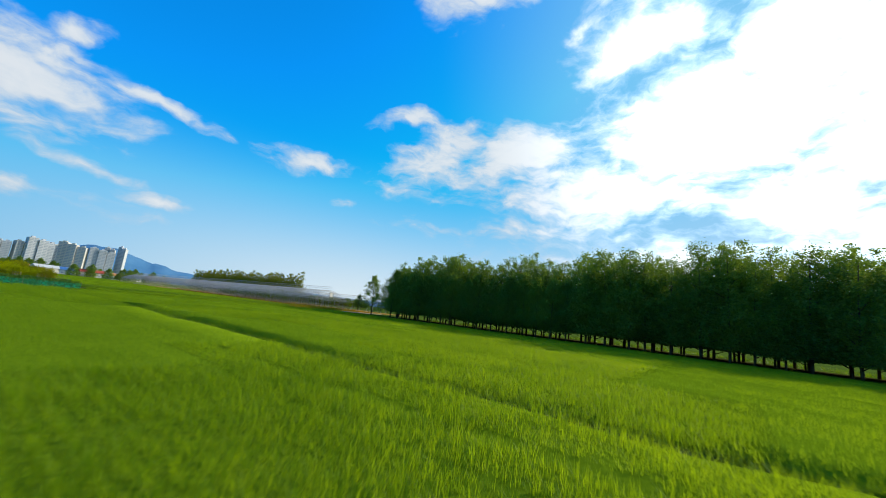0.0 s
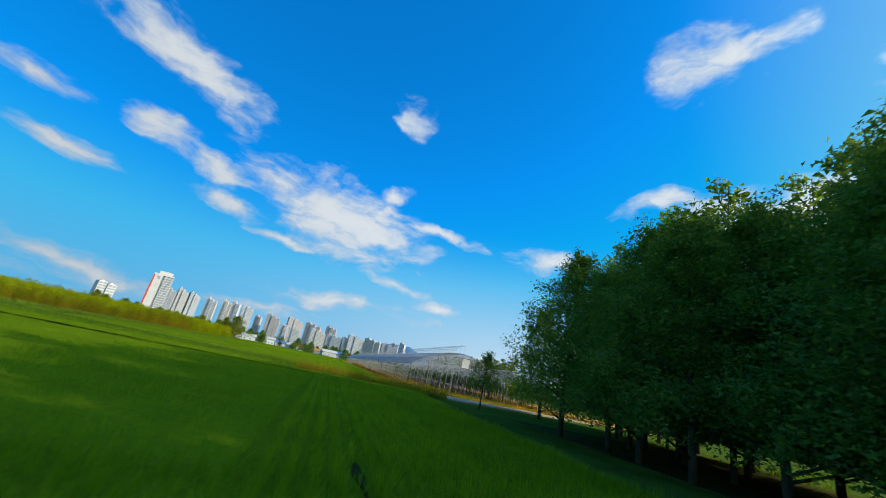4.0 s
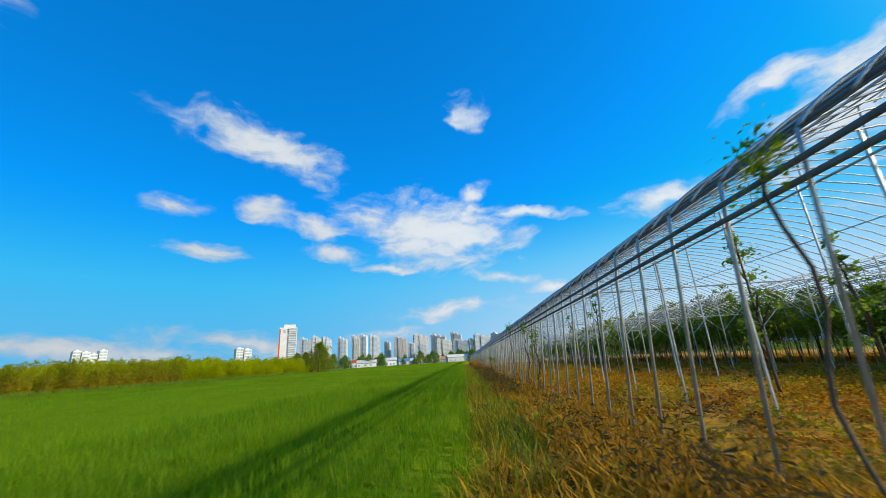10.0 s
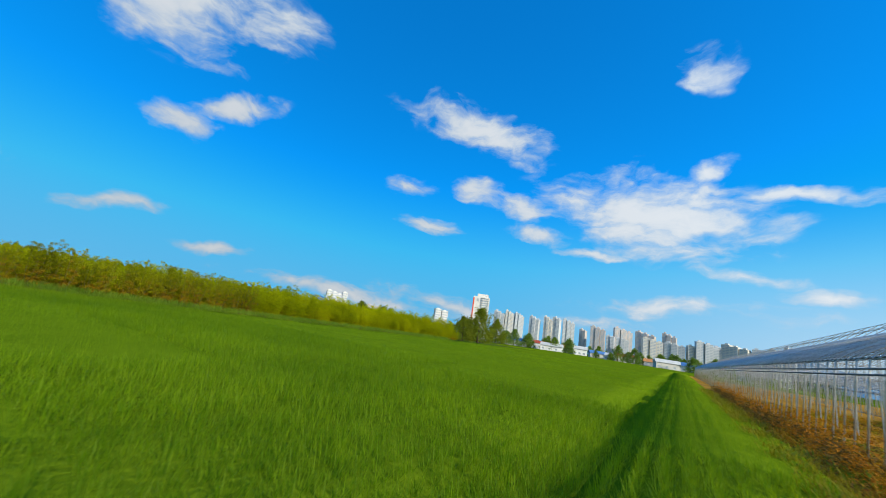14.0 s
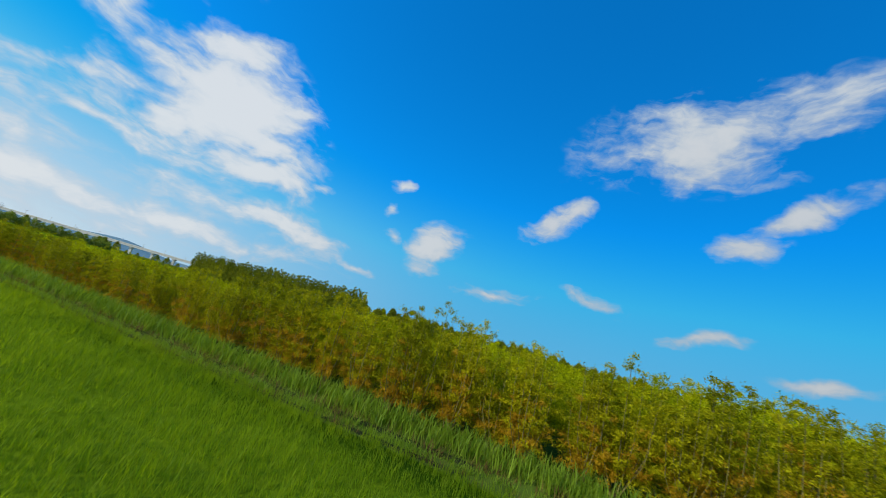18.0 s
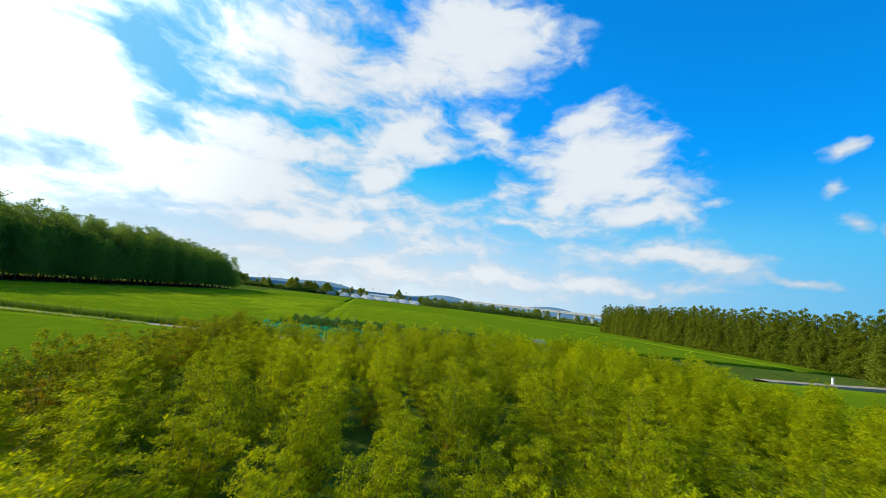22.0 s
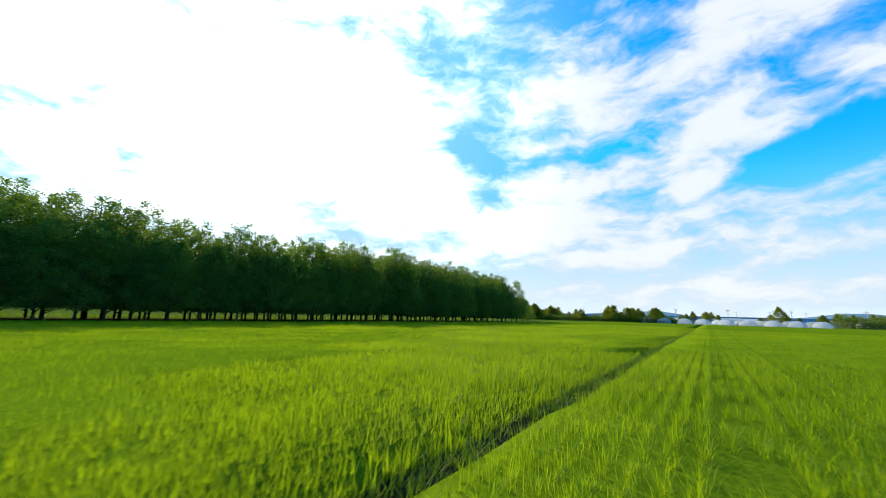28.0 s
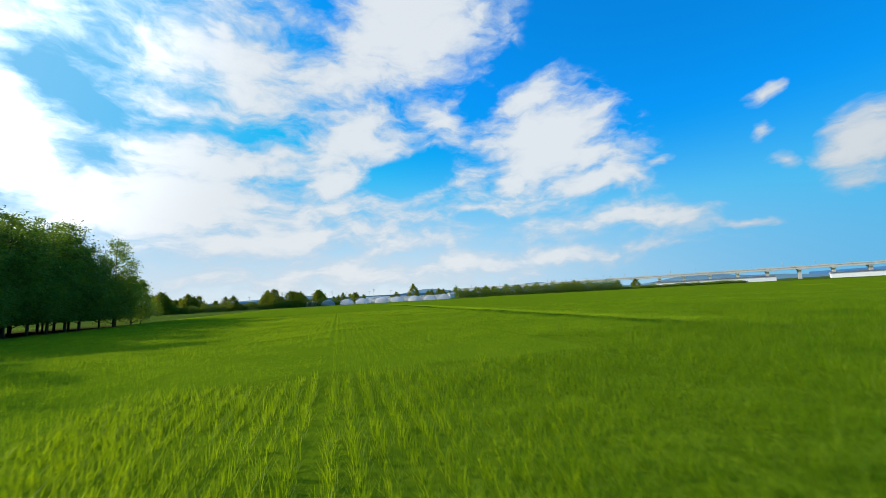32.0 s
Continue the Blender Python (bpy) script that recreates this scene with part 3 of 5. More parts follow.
def rice_field(label, x0, y0, x1, y1, stretches, lines=(), step=2.0, seed=0, tracks=()):
    """A paddy: its canopy as a sheet, and squares of real plants on the stretches that are passed close by."""
    rng, done = random.Random(seed), {}
    for sx0, sy0, sx1, sy1 in stretches:
        for i in range(int((sx1 - sx0) // SIDE)):
            for j in range(int((sy1 - sy0) // SIDE)):
                x, y = x1 - round((x1 - sx0 - i * SIDE) / SIDE) * SIDE, y1 - round((y1 - sy0 - j * SIDE) / SIDE) * SIDE
                if x < x0 - 1.8 or y < y0 - 1.0 or x + SIDE > x1 + 0.1 or y + SIDE > y1 + 0.1:
                    continue
                mid = (x + SIDE / 2, y + SIDE / 2)
                done[(round(x, 2), round(y, 2))] = any(off_line(mid, a, b) < 5.4 for a, b in lines)
    me = sheet("rice_canopy", x0, y0, x1, y1, 0.33, M["rice_far"], step, 0.03, 0.33, seed)
    me.materials.append(M["rice_floor"])
    for p in me.polygons:
        key = (round(x1 - max(1, math.ceil((x1 - p.center.x) / SIDE - 1e-4)) * SIDE, 2), round(y1 - max(1, math.ceil((y1 - p.center.y) / SIDE - 1e-4)) * SIDE, 2))
        p.material_index = 1 if done.get(key) else 0
    for v in me.vertices:
        key = (round(x1 - max(1, math.ceil((x1 - v.co.x) / SIDE - 1e-4)) * SIDE, 2), round(y1 - max(1, math.ceil((y1 - v.co.y) / SIDE - 1e-4)) * SIDE, 2))
        if key in done and v.co.z > 0.2:
            v.co.z -= 0.19 if done[key] else 0.10
    field = tagged(part("rice_field", me), label, "rice field", kind="stuff")
    opened = {}
    for (x, y), close in done.items():
        plants = rng.choice(DENSE if close else THIN)
        for g in tracks:
            if x <= g < x + SIDE:
                key = (g, close)
                if key not in opened:
                    opened[key] = rice_square(6, 21 if close else 9, g - x, 1.0 if close else 1.7)
                plants = opened[key]
        part("rice_plants", plants, field, Matrix.Translation((x, y, rng.uniform(-0.02, 0.03))))
    return field


by_wood = rice_field("bright green young rice standing in a paddy beside the wood", 9.02, -180.0, 52.8, 67.6,
           [(9, -44, 54.0, 75)], [((2, 0), (27, 15)), ((27, 15), (49, 44)), ((49, 44), (53, 72)), ((9, 55), (17, 38)), ((17, 38), (25, 10))], seed=3, tracks=(17.5, 46.2))
rice_field("bright green young rice west of the narrow bund", -70.0, -180.0, 8.50, 62.6, [(-32, -28, 8.4, 67)], [((-2, -4), (9, 10)), ((3, 62), (7, 40))], seed=4, tracks=(6.0,))
BY_FRAME = [((51, 80), (52, 128)), ((50, 128), (36, 136)), ((36, 136), (16.7, 137)), ((23, 131), (16, 120)), ((15.7, 136), (15.7, 104))]
rice_field("bright green rice in even rows between ditch and greenhouse frame", 13.55, 81.6, 49.55, 261.6, [(13.55, 97, 49.6, 162), (33.55, 78, 49.6, 150), (13.55, 162, 49.6, 190)], BY_FRAME, seed=5)
for ey0, ey1, ex in ((81.0, 93.0, 51.6), (93.0, 109.0, 52.2), (109.0, 261.0, 52.7)):
    rice_field("bright green outer rows of rice beside the weedy verge", 49.3, ey0, ex, ey1, [(ex - 4.0, ey0, ex + 0.1, min(ey1, 189.0))], BY_FRAME, seed=int(ey0))
# the paddy's northern end follows the bend of the road, column by column
for k in range(10):
    cx = 13.0 + 4.0 * k
    cy = min(road_y(cx + 2.0) - 3.3, 75.6 if cx < 40 else 69.7)
    part("rice_canopy", sheet("rice_canopy", cx, 67.3, cx + 4.0, cy, 0.30, M["rice_far"], 2.0, 0.02), by_wood)
    for j in range(math.ceil((cy - 67.6) / SIDE)):
        part("rice_plants", (DENSE if cx > 44 else THIN)[(k + j) % 2], by_wood, Matrix.Translation((cx, cy - SIDE * (j + 1), 0.0)))
for tx, ty0, ty1 in ((17.5, 27, 35), (46.2, 41, 46)):
    pts = [(tx + 0.03 * math.sin(0.8 * q), ty0 + 0.25 * q) for q in range(4 * (ty1 - ty0))]
    wide = [0.015 + 0.075 * max(0.0, math.sin(0.6 * q + 0.3 * math.sin(q * 0.17))) for q in range(len(pts))]
    tagged(part("wheel_track", ribbon("wheel_track", pts, wide, 0.15, M["mud_and_shade"], 0.15)), "dark muddy wheel track between the rice rows", "wheel track", kind="structure")
rice_field("corner of the green paddy at the bend of the farm road", 44.2, 77.0, 52.2, 81.0, [(44.2, 77, 52.3, 81.1)], [((51, 76), (52, 84))], seed=9)
rice_field("green paddy between the shrub plantation and the tree row", -76.0, 82.0, -27.0, 200.0, [], (), 4.0, 6)
rice_field("wide green paddy reaching towards the vinyl houses", -220.0, -235.0, -70.2, 62.4, [], (), 6.0, 7)
rice_field("far green paddy towards the town", -20.0, 264.0, 140.0, 400.0, [], (), 8.0, 8)


road = tagged(part("road", ribbon("road", [(7.3, 80.2)] + [(x, road_y(x)) for x in range(10, 53, 4)] + [(54, 74.1), (57, 74.7), (61, 76.3), (66, 77.9), (76, 80.6)],
                                 [0.9] + [1.3] * 11 + [1.9, 3.0, 2.7, 2.4, 2.2], 0.10, M["road"])), "pale worn concrete farm road between the paddies", "road", kind="structure")
tagged(part("dirt_track", ribbon("dirt_track", [(11.0, 79.4), (8.8, 79.8), (6.3, 80.3), (3.6, 80.7), (0.0, 81.2)], [1.3, 1.7, 1.6, 1.3, 0.6], 0.112, M["dirt"])),
       "bare orange-brown dirt track at the road's end", "track", kind="structure")
tagged(part("dirt_track", ribbon("dirt_track", [(-40, 80.8), (-56, 79.2), (-71, 76.8)], 0.7, 0.42, M["road"], 0.4)), "short pale track beside the far paddy", "track", kind="structure")
post = thing("marker_post", "small white concrete marker post beside the pale track", "post", at=Matrix.Translation((-54.0, 78.3, 0)))
part("shaft", Soup().tube([(0, 0, 0), (0, 0, 1.15)], [0.13, 0.12], 8).done("shaft", M["white"]), post)
tagged(part("dirt_track", ribbon("dirt_track", [(-14.6, 64.6), (-13.6, 70), (-12.6, 75), (-11.8, 79)], 0.55, 0.05, M["dirt"], 0.05)), "pale trodden path across the vegetable plot", "track", kind="structure")
# the shade of the gap is painted onto the bund by its colour
tagged(part("bund", ribbon("bund", [(8.72, 64 - 4 * i) for i in range(60)], 0.32, 0.10, M["mud_and_shade"], 0.10)), "low bund between two paddies, darkened with painted shade", "bund", kind="structure")
# brown-green strip under the wood, darker than the field soil
tagged(part("wood_floor", ribbon("wood_floor", [(65.2, 62 - 8 * i) for i in range(17)], 7.6, 0.03, M["litter"], 0.03)), "dark brown-green ground under the planted wood", "ground", kind="structure")
tagged(part("verge", ribbon("verge", [(53.35, 80.6 + 8 * i) for i in range(23)], 1.6, 0.12, M["straw"], 0.12)), "dry weedy verge beside the greenhouse frame", "verge", kind="structure")
tagged(part("greenhouse_floor", ribbon("greenhouse_floor", [(75, 81 + 8 * i) for i in range(22)], 20.0, 0.08, M["straw"], 0.08)), "golden dry straw ground under the bare frames", "ground", kind="structure")
tagged(part("verge", ribbon("verge", [(x, road_y(x) - 2.3) for x in range(11, 55, 4)], 1.0, 0.07, M["soil"], 0.07)), "grassy verge along the concrete road", "verge", kind="structure")
for fx, fw in ((13.30, 0.13), (12.40, 0.20)):
    tagged(part("furrow", ribbon("furrow", [(fx + 0.05 * math.sin(q), 84 + 3 * q) for q in range(18)], fw, 0.175, M["mud_and_shade"], 0.17)), "dark wet furrow beside the paddy", "furrow", kind="structure")
tagged(part("ditch_bank", ribbon("ditch_bank", [(12.2, 84 + 6 * i) for i in range(21)], 1.35, 0.16, M["soil"], 0.16)), "grassy ditch bank at the foot of the shrubs", "bank", kind="structure")


# ---- plants ----
def tree_mesh(seed, height, radius, foot, leaves, size, bark_r, leaf_mat, lumps=26, cone=0.55, limbs=2, low=0.22, fine=False, tip=False, clear=0.25):
    """Trunk with limbs, and a crown of clumps of pointed leaves with gaps between them."""
    rng = np.random.default_rng(seed)
    wood, crown = Soup(), Soup()
    bend = rng.normal(0, 0.25, 2)
    spine = [(bend[0] * (t ** 2), bend[1] * (t ** 2), height * 0.93 * t) for t in np.linspace(0, 1, 7)]
    wood.tube(spine, [bark_r * (1 - 0.9 * t) + 0.012 for t in np.linspace(0, 1, 7)], 7 if limbs < 4 else 4)
    centres = []
    for i in range(lumps):
        t = (i + rng.uniform(0, 1)) / lumps
        if tip:
            t = 1 - (1 - 0.985 * t) ** 0.62
        z = foot + (height - foot) * t
        r = radius * (math.sin(math.pi * min(1, low + t * (1.02 - low))) ** 0.7) * (1 - cone * t * t)
        if tip:
            r = radius * min(1.0, 0.6 + 2.0 * t) * (1 - t) ** 0.5
        a = i * 2.4 + rng.uniform(-0.5, 0.5)
        k = rng.uniform(0.45, 1.0)
        c = np.array([math.cos(a) * r * k + bend[0] * t * t, math.sin(a) * r * k + bend[1] * t * t, z])
        centres.append((c, ((0.26 + 0.30 * (1 - t)) if tip else (0.30 + 0.30 * (1 - t))) * radius * rng.uniform(0.65, 1.1)))
        if i % limbs == 0 and t < 0.9:
            st = max(0.2, z - 0.25 * r - 0.3)
            wood.tube([(bend[0] * t * t, bend[1] * t * t, st), (c * 0.6 + np.array([0, 0, 0.4 * st])), c], [bark_r * 0.35 * (1 - t) + 0.01, 0.02 + bark_r * 0.15, 0.008], 5)
    sprays = 7
    reach, loose = (1.3, 0.17) if size < 0.09 else (1.0, 0.27)
    per = max(4, leaves // (lumps * sprays))
    whole = per
    for c, s in centres:
        if tip:
            per = max(2, round(whole * min(1.6, (s / (0.36 * radius)) ** 1.6)))
        for k in range(sprays):
            d = rng.normal(size=3)
            d[2] = d[2] * 0.7 + 0.12 + (0.35 * c[2] / height if tip else 0.0)
            d /= np.linalg.norm(d)
            t = rng.uniform(0.05, reach, (per, 1))
            p = c + d * s * t + rng.normal(0, loose * s, (per, 3)) - np.array([0, 0, 0.12]) * s * t * t
            p = p[p[:, 2] > clear]
            u, w = scatter(rng, p, size, -0.1, 0.55)
            (crown.quads if limbs < 4 and not fine else crown.darts)(p, u, w)
    return wood.done("trunk", M["bark"], True), crown.done("crown", leaf_mat)


def plant(name, meshes, label, category, group="", at=None, parts=("trunk", "crown")):
    top = thing(name, label, category, group, at=at)
    for n, me in zip(parts, meshes):
        part(n, me, top)
    return top


def grove(name, meshes, spots, label, category, group, rng, spread=0.12):
    """Trees in one planting: each a copy of one of a few shapes, turned and scaled."""
    firsts = []
    for k, (x, y) in enumerate(spots):
        s = rng.uniform(1 - spread, 1 + spread)
        m = Matrix.Translation((x, y, 0)) @ Matrix.Rotation(rng.uniform(0, 6.28), 4, "Z")
        i = rng.randrange(len(meshes))
        while len(firsts) <= i:
            firsts.append(None)
        if firsts[i] is None:
            firsts[i] = plant(name, meshes[i], label, category, group, m)
            t = firsts[i]
        else:
            t = copy_thing(firsts[i], m)
        t.scale = (s, s, s * rng.uniform(0.94, 1.06))


rnd = random.Random(11)
NEAR = [tree_mesh(20 + i, 9.7, 2.8, 1.7, 30000, 0.075, 0.13, M["leaf_wood"], 64, 0.5, 2, 0.34, True, clear=1.15) for i in range(4)]
FRONT = [tree_mesh(24 + i, 12.8, 3.3, 1.7, 15000, 0.12, 0.14, M["leaf_wood"], 58, 0.55, 3, 0.36, True, True, 1.3) for i in range(4)]
BACK = [tree_mesh(30 + i, 15.0, 3.6, 1.6, 11000, 0.16, 0.16, M["leaf_wood"], 54, 0.62, 4, 0.34, tip=True, clear=1.35) for i in range(3)]
WOOD = "dark green leafy tree in a dense planted wood beside the paddy"
row = [(58.0 + rnd.uniform(-0.7, 0.7), 57.0 - 2.7 * i + rnd.uniform(-0.6, 0.6)) for i in range(46)]
grove("forest_tree", NEAR, row[:15], WOOD, "tree", "trees of the planted wood", rnd, 0.10)
grove("forest_tree", FRONT, row[15:43], WOOD, "tree", "trees of the planted wood", rnd, 0.18)
LOW = [tree_mesh(28, 7.8, 2.6, 0.9, 11000, 0.10, 0.12, M["leaf_wood"], 44, 0.5, 3, 0.36, True)]
grove("forest_tree", LOW, row[43:], "lower green leafy tree at the end of the planted wood", "tree", "trees of the planted wood", rnd, 0.1)
grove("forest_tree", BACK, [(62.2 + 4.0 * r + rnd.uniform(-0.9, 0.9), 60.0 - 3.4 * i + rnd.uniform(-0.9, 0.9)) for r in range(3) for i in range(2, 35)], WOOD, "tree", "trees of the planted wood", rnd, 0.11)
NORTH = [tree_mesh(36 + i, 12.8, 3.1, 1.6, 12000, 0.125, 0.15, M["leaf_wood"], 50, 0.6, 4, 0.34, tip=True, clear=1.3) for i in range(2)]
# the outermost row (r = 3) is unseen, added to cast shade on the road
grove("forest_tree", NORTH, [(62.2 + 4.0 * r + rnd.uniform(-0.9, 0.9), 60.0 - 3.4 * i + rnd.uniform(-0.9, 0.9)) for r in range(4) for i in range(-3, 2) if r >= -i], WOOD, "tree", "trees of the planted wood", rnd, 0.1)
tree_edge = tree_mesh(41, 9.5, 2.6, 1.3, 14000, 0.085, 0.14, M["leaf_wood"], 40, fine=True)
plant("roadside_tree", tree_edge, "leafy broad tree beside the concrete road", "tree", at=Matrix.Translation((64.0, 69.6, 0)))
small = tree_mesh(42, 4.2, 1.2, 1.6, 6000, 0.055, 0.06, M["leaf_wood"], 26, 0.3, 2, 0.3)
plant("young_tree", small, "small round young tree standing alone at the road", "tree", at=Matrix.Translation((57.4, 67.2, 0)))

CONIFER = [tree_mesh(50 + i, 12.4, 1.85, 0.3, 9000, 0.15, 0.15, M["leaf_far"], 60, 0.5, 9, tip=True) for i in range(3)]
grove("row_tree", CONIFER, [(-98 + 0.15 * (y + 28) - 3.2 * r + rnd.uniform(-0.4, 0.4), y + 1.1 * r + rnd.uniform(-0.4, 0.4)) for r in range(2) for y in np.arange(-28, 70, 2.05)],
      "tall slender green tree in a planted row behind the paddy", "tree", "tree row behind the paddy", rnd, 0.07)
SOFT = [tree_mesh(56 + i, 6.8, 2.2, 0.3, 9000, 0.14, 0.12, M["leaf_far"], 54, 0.45, 9) for i in range(2)]
grove("row_tree", SOFT, [(-72 - 0.5 * (y - 84) - 3.4 * r + rnd.uniform(-0.7, 0.7), y + rnd.uniform(-0.6, 0.6)) for r in range(2) for y in np.arange(76, 200, 2.0)],
      "soft yellow-green tree in a lower planted row behind the paddy", "tree", "tree row behind the paddy", rnd, 0.10)
TALL = [tree_mesh(53 + i, 16.5, 3.3, 0.6, 4500, 0.26, 0.2, M["leaf_far"], 40, 0.72, 9, tip=True) for i in range(2)]
grove("row_tree", TALL, [(124 + 4 * r + rnd.uniform(-0.5, 0.5), y) for r in range(2) for y in np.arange(205, 352, 5.0)],
      "tall slender green tree in a far row behind the frames", "tree", "tree row behind the frames", rnd)


# shrub plantation
def shrub_mesh(seed, height, radius, leaves, size, mats, rust=0.0, dome=0.52):
    """Several upright shoots from one root, each a feathery plume of twigs set with small narrow leaves."""
    rng = np.random.default_rng(seed)
    wood, crown = Soup(), Soup()
    shoots, twigs = 12, 14
    per = leaves // (shoots * twigs)
    for k in range(shoots):
        a = k * 2.4 + rng.uniform(-0.4, 0.4)
        r = radius * (0.05 + 0.80 * rng.uniform(0, 1) ** 0.7)
        tip = np.array([math.cos(a) * r, math.sin(a) * r, height * rng.uniform(0.72, 1.0) * (1 - dome * (r / radius) ** 1.5)])
        lower = np.array([math.cos(a) * r * 0.8, math.sin(a) * r * 0.8, tip[2] * 0.45])
        wood.tube([(0.03 * math.cos(a), 0.03 * math.sin(a), 0), lower, tip], [0.013, 0.009, 0.003], 4)
        for q in range(twigs):
            t = 0.13 + 0.87 * (q + rng.uniform(0, 1)) / twigs
            root = lower * (t / 0.45) if t < 0.45 else lower + (tip - lower) * ((t - 0.45) / 0.55)
            b = q * 2.4 + rng.uniform(-0.5, 0.5) + k
            reach = radius * (0.46 * (1.04 - t) ** 0.7 + 0.09) * rng.uniform(0.7, 1.2)
            way_out = np.array([math.cos(b), math.sin(b), rng.uniform(0.25, 0.8)])
            s = rng.uniform(0.05, 1.0, (per, 1)) ** 0.7
            p = root + way_out * reach * s - np.array([0, 0, 0.35]) * reach * s * s + rng.normal(0, 0.048, (per, 3))
            p[:, 2] = np.maximum(p[:, 2], 0.12)
            u = way_out * 0.5 + rng.normal(0, 0.62, (per, 3)) - np.array([0, 0, 0.25])
            u /= np.linalg.norm(u, axis=1, keepdims=True)
            w = np.cross(u, rng.normal(size=(per, 3)) * 0.6 + np.array([0, 0, 1.0]))
            w /= np.linalg.norm(w, axis=1, keepdims=True) + 1e-9
            n = size * rng.uniform(0.6, 1.35, (per, 1))
            crown.darts(p, u * n, w * n * 0.36, 1 if rng.uniform() < rust * max(0.0, 1.15 - 1.6 * t) else 0)
    return wood.done("stem", M["twig"]), crown.done("leaves", mats)


PLUME = [M["leaf_shrub"], M["leaf_rust"]]
SHRUB = [shrub_mesh(60 + i, 3.6, 1.05, 10500, 0.037, PLUME, 0.12) for i in range(4)] + [shrub_mesh(66, 3.3, 0.95, 9500, 0.037, PLUME, 0.9)]
EDGE = [shrub_mesh(70 + i, 3.7, 0.95, 11500, 0.037, [M["leaf_edge"], M["leaf_rust"]], 0.75, 0.2) for i in range(3)]
SHRUB_LABEL = "bushy yellow-green shrub with narrow leaves in a dense nursery planting"


def shrub_height(x, y):
    edge = 0.72 + 0.03 * min(1, max(0, (y - 84) / 20)) + 0.16 * min(1, max(0, (y - 90) / 12)) + 0.22 * min(1, max(0, (y - 118) / 14)) - 0.25 * min(1, max(0, (y - 148) / 25))
    inside = 0.86 - 0.05 * min(1, max(0, (y - 90) / 5)) + 0.10 * min(1, max(0, (y - 118) / 20)) + 0.2 * min(1, max(0, (y - 138) / 8))
    inside += 0.30 * min(1, max(0, (0.28 * (y - 95) - 6.7 - x) / 6)) * min(1, max(0, (y - 108) / 14))
    if x > 6.2 and y < 122:
        low = min(1, (122 - y) / 6) * min(1, max(0, (y - 92) / 6))
        edge, inside = edge * (1 - 0.14 * low), inside * (1 - 0.10 * low)
    return edge if x > 7.2 else inside


near, rest = [], []
for i in range(21):
    for j in range(-3, 66):
        x, y = 8.5 - 1.75 * i + rnd.uniform(-0.55, 0.55), 85.0 + 1.75 * j + rnd.uniform(-0.55, 0.55)
        if x < -25 or (87.2 < x + y < 93.6 and x > 0.6 and y < 91.5) or (y < 83.0 and x > 0.8):
            continue
        along = -2.2 + 0.28 * (y - 95)
        (near if (abs(x - along) < 7.0 and 97 < y < 137) or (abs(x + 1.0) < 6.5 and y <= 97) or (x > 5.3 and 112 < y < 150) else rest).append((x, y))
edge_row = [(10.05 + rnd.uniform(-0.25, 0.25), 85.6 + 1.2 * j + rnd.uniform(-0.3, 0.3)) for j in range(53)]
firsts = {}


def shrub_pose(x, y):
    s = shrub_height(x, y) * (rnd.uniform(0.86, 1.08) if x > 6.2 else rnd.uniform(0.70, 1.14))
    wide = max(0.98, 1.12 * s) * rnd.uniform(0.85, 1.12) if x < 9.7 or y > 120 else 0.9
    return Matrix.Translation((x, y, 0)) @ Matrix.Rotation(rnd.uniform(0, 6.28), 4, "Z"), (wide, wide, s)


for k, (x, y) in enumerate(edge_row + near[:246]):
    m, size = shrub_pose(x, y)
    at_edge = k < len(edge_row)
    key = ("edge", rnd.randrange(3)) if at_edge else ("in", 4 if rnd.random() < 0.03 else rnd.randrange(4))
    if key not in firsts:
        label = "yellow-green shrub with rusty lower leaves at the ditch" if at_edge else SHRUB_LABEL if key[1] < 4 else "rusty-leaved bushy shrub among the green nursery planting"
        t = firsts[key] = plant("shrub", EDGE[key[1]] if at_edge else SHRUB[key[1]], label, "shrub", "nursery shrubs", m, ("stem", "leaves"))
    else:
        t = copy_thing(firsts[key], m)
    t.scale = size
thicket = thing("shrub_thicket", "dense thicket of yellow-green nursery shrubs with some rusty leaves", "shrubs", kind="stuff")
for x, y in rest + near[246:]:
    m, size = shrub_pose(x, y)
    part("shrub_leaves", SHRUB[4 if rnd.random() < 0.03 else rnd.randrange(4)][1], thicket, m @ Matrix.Diagonal((*size, 1)))


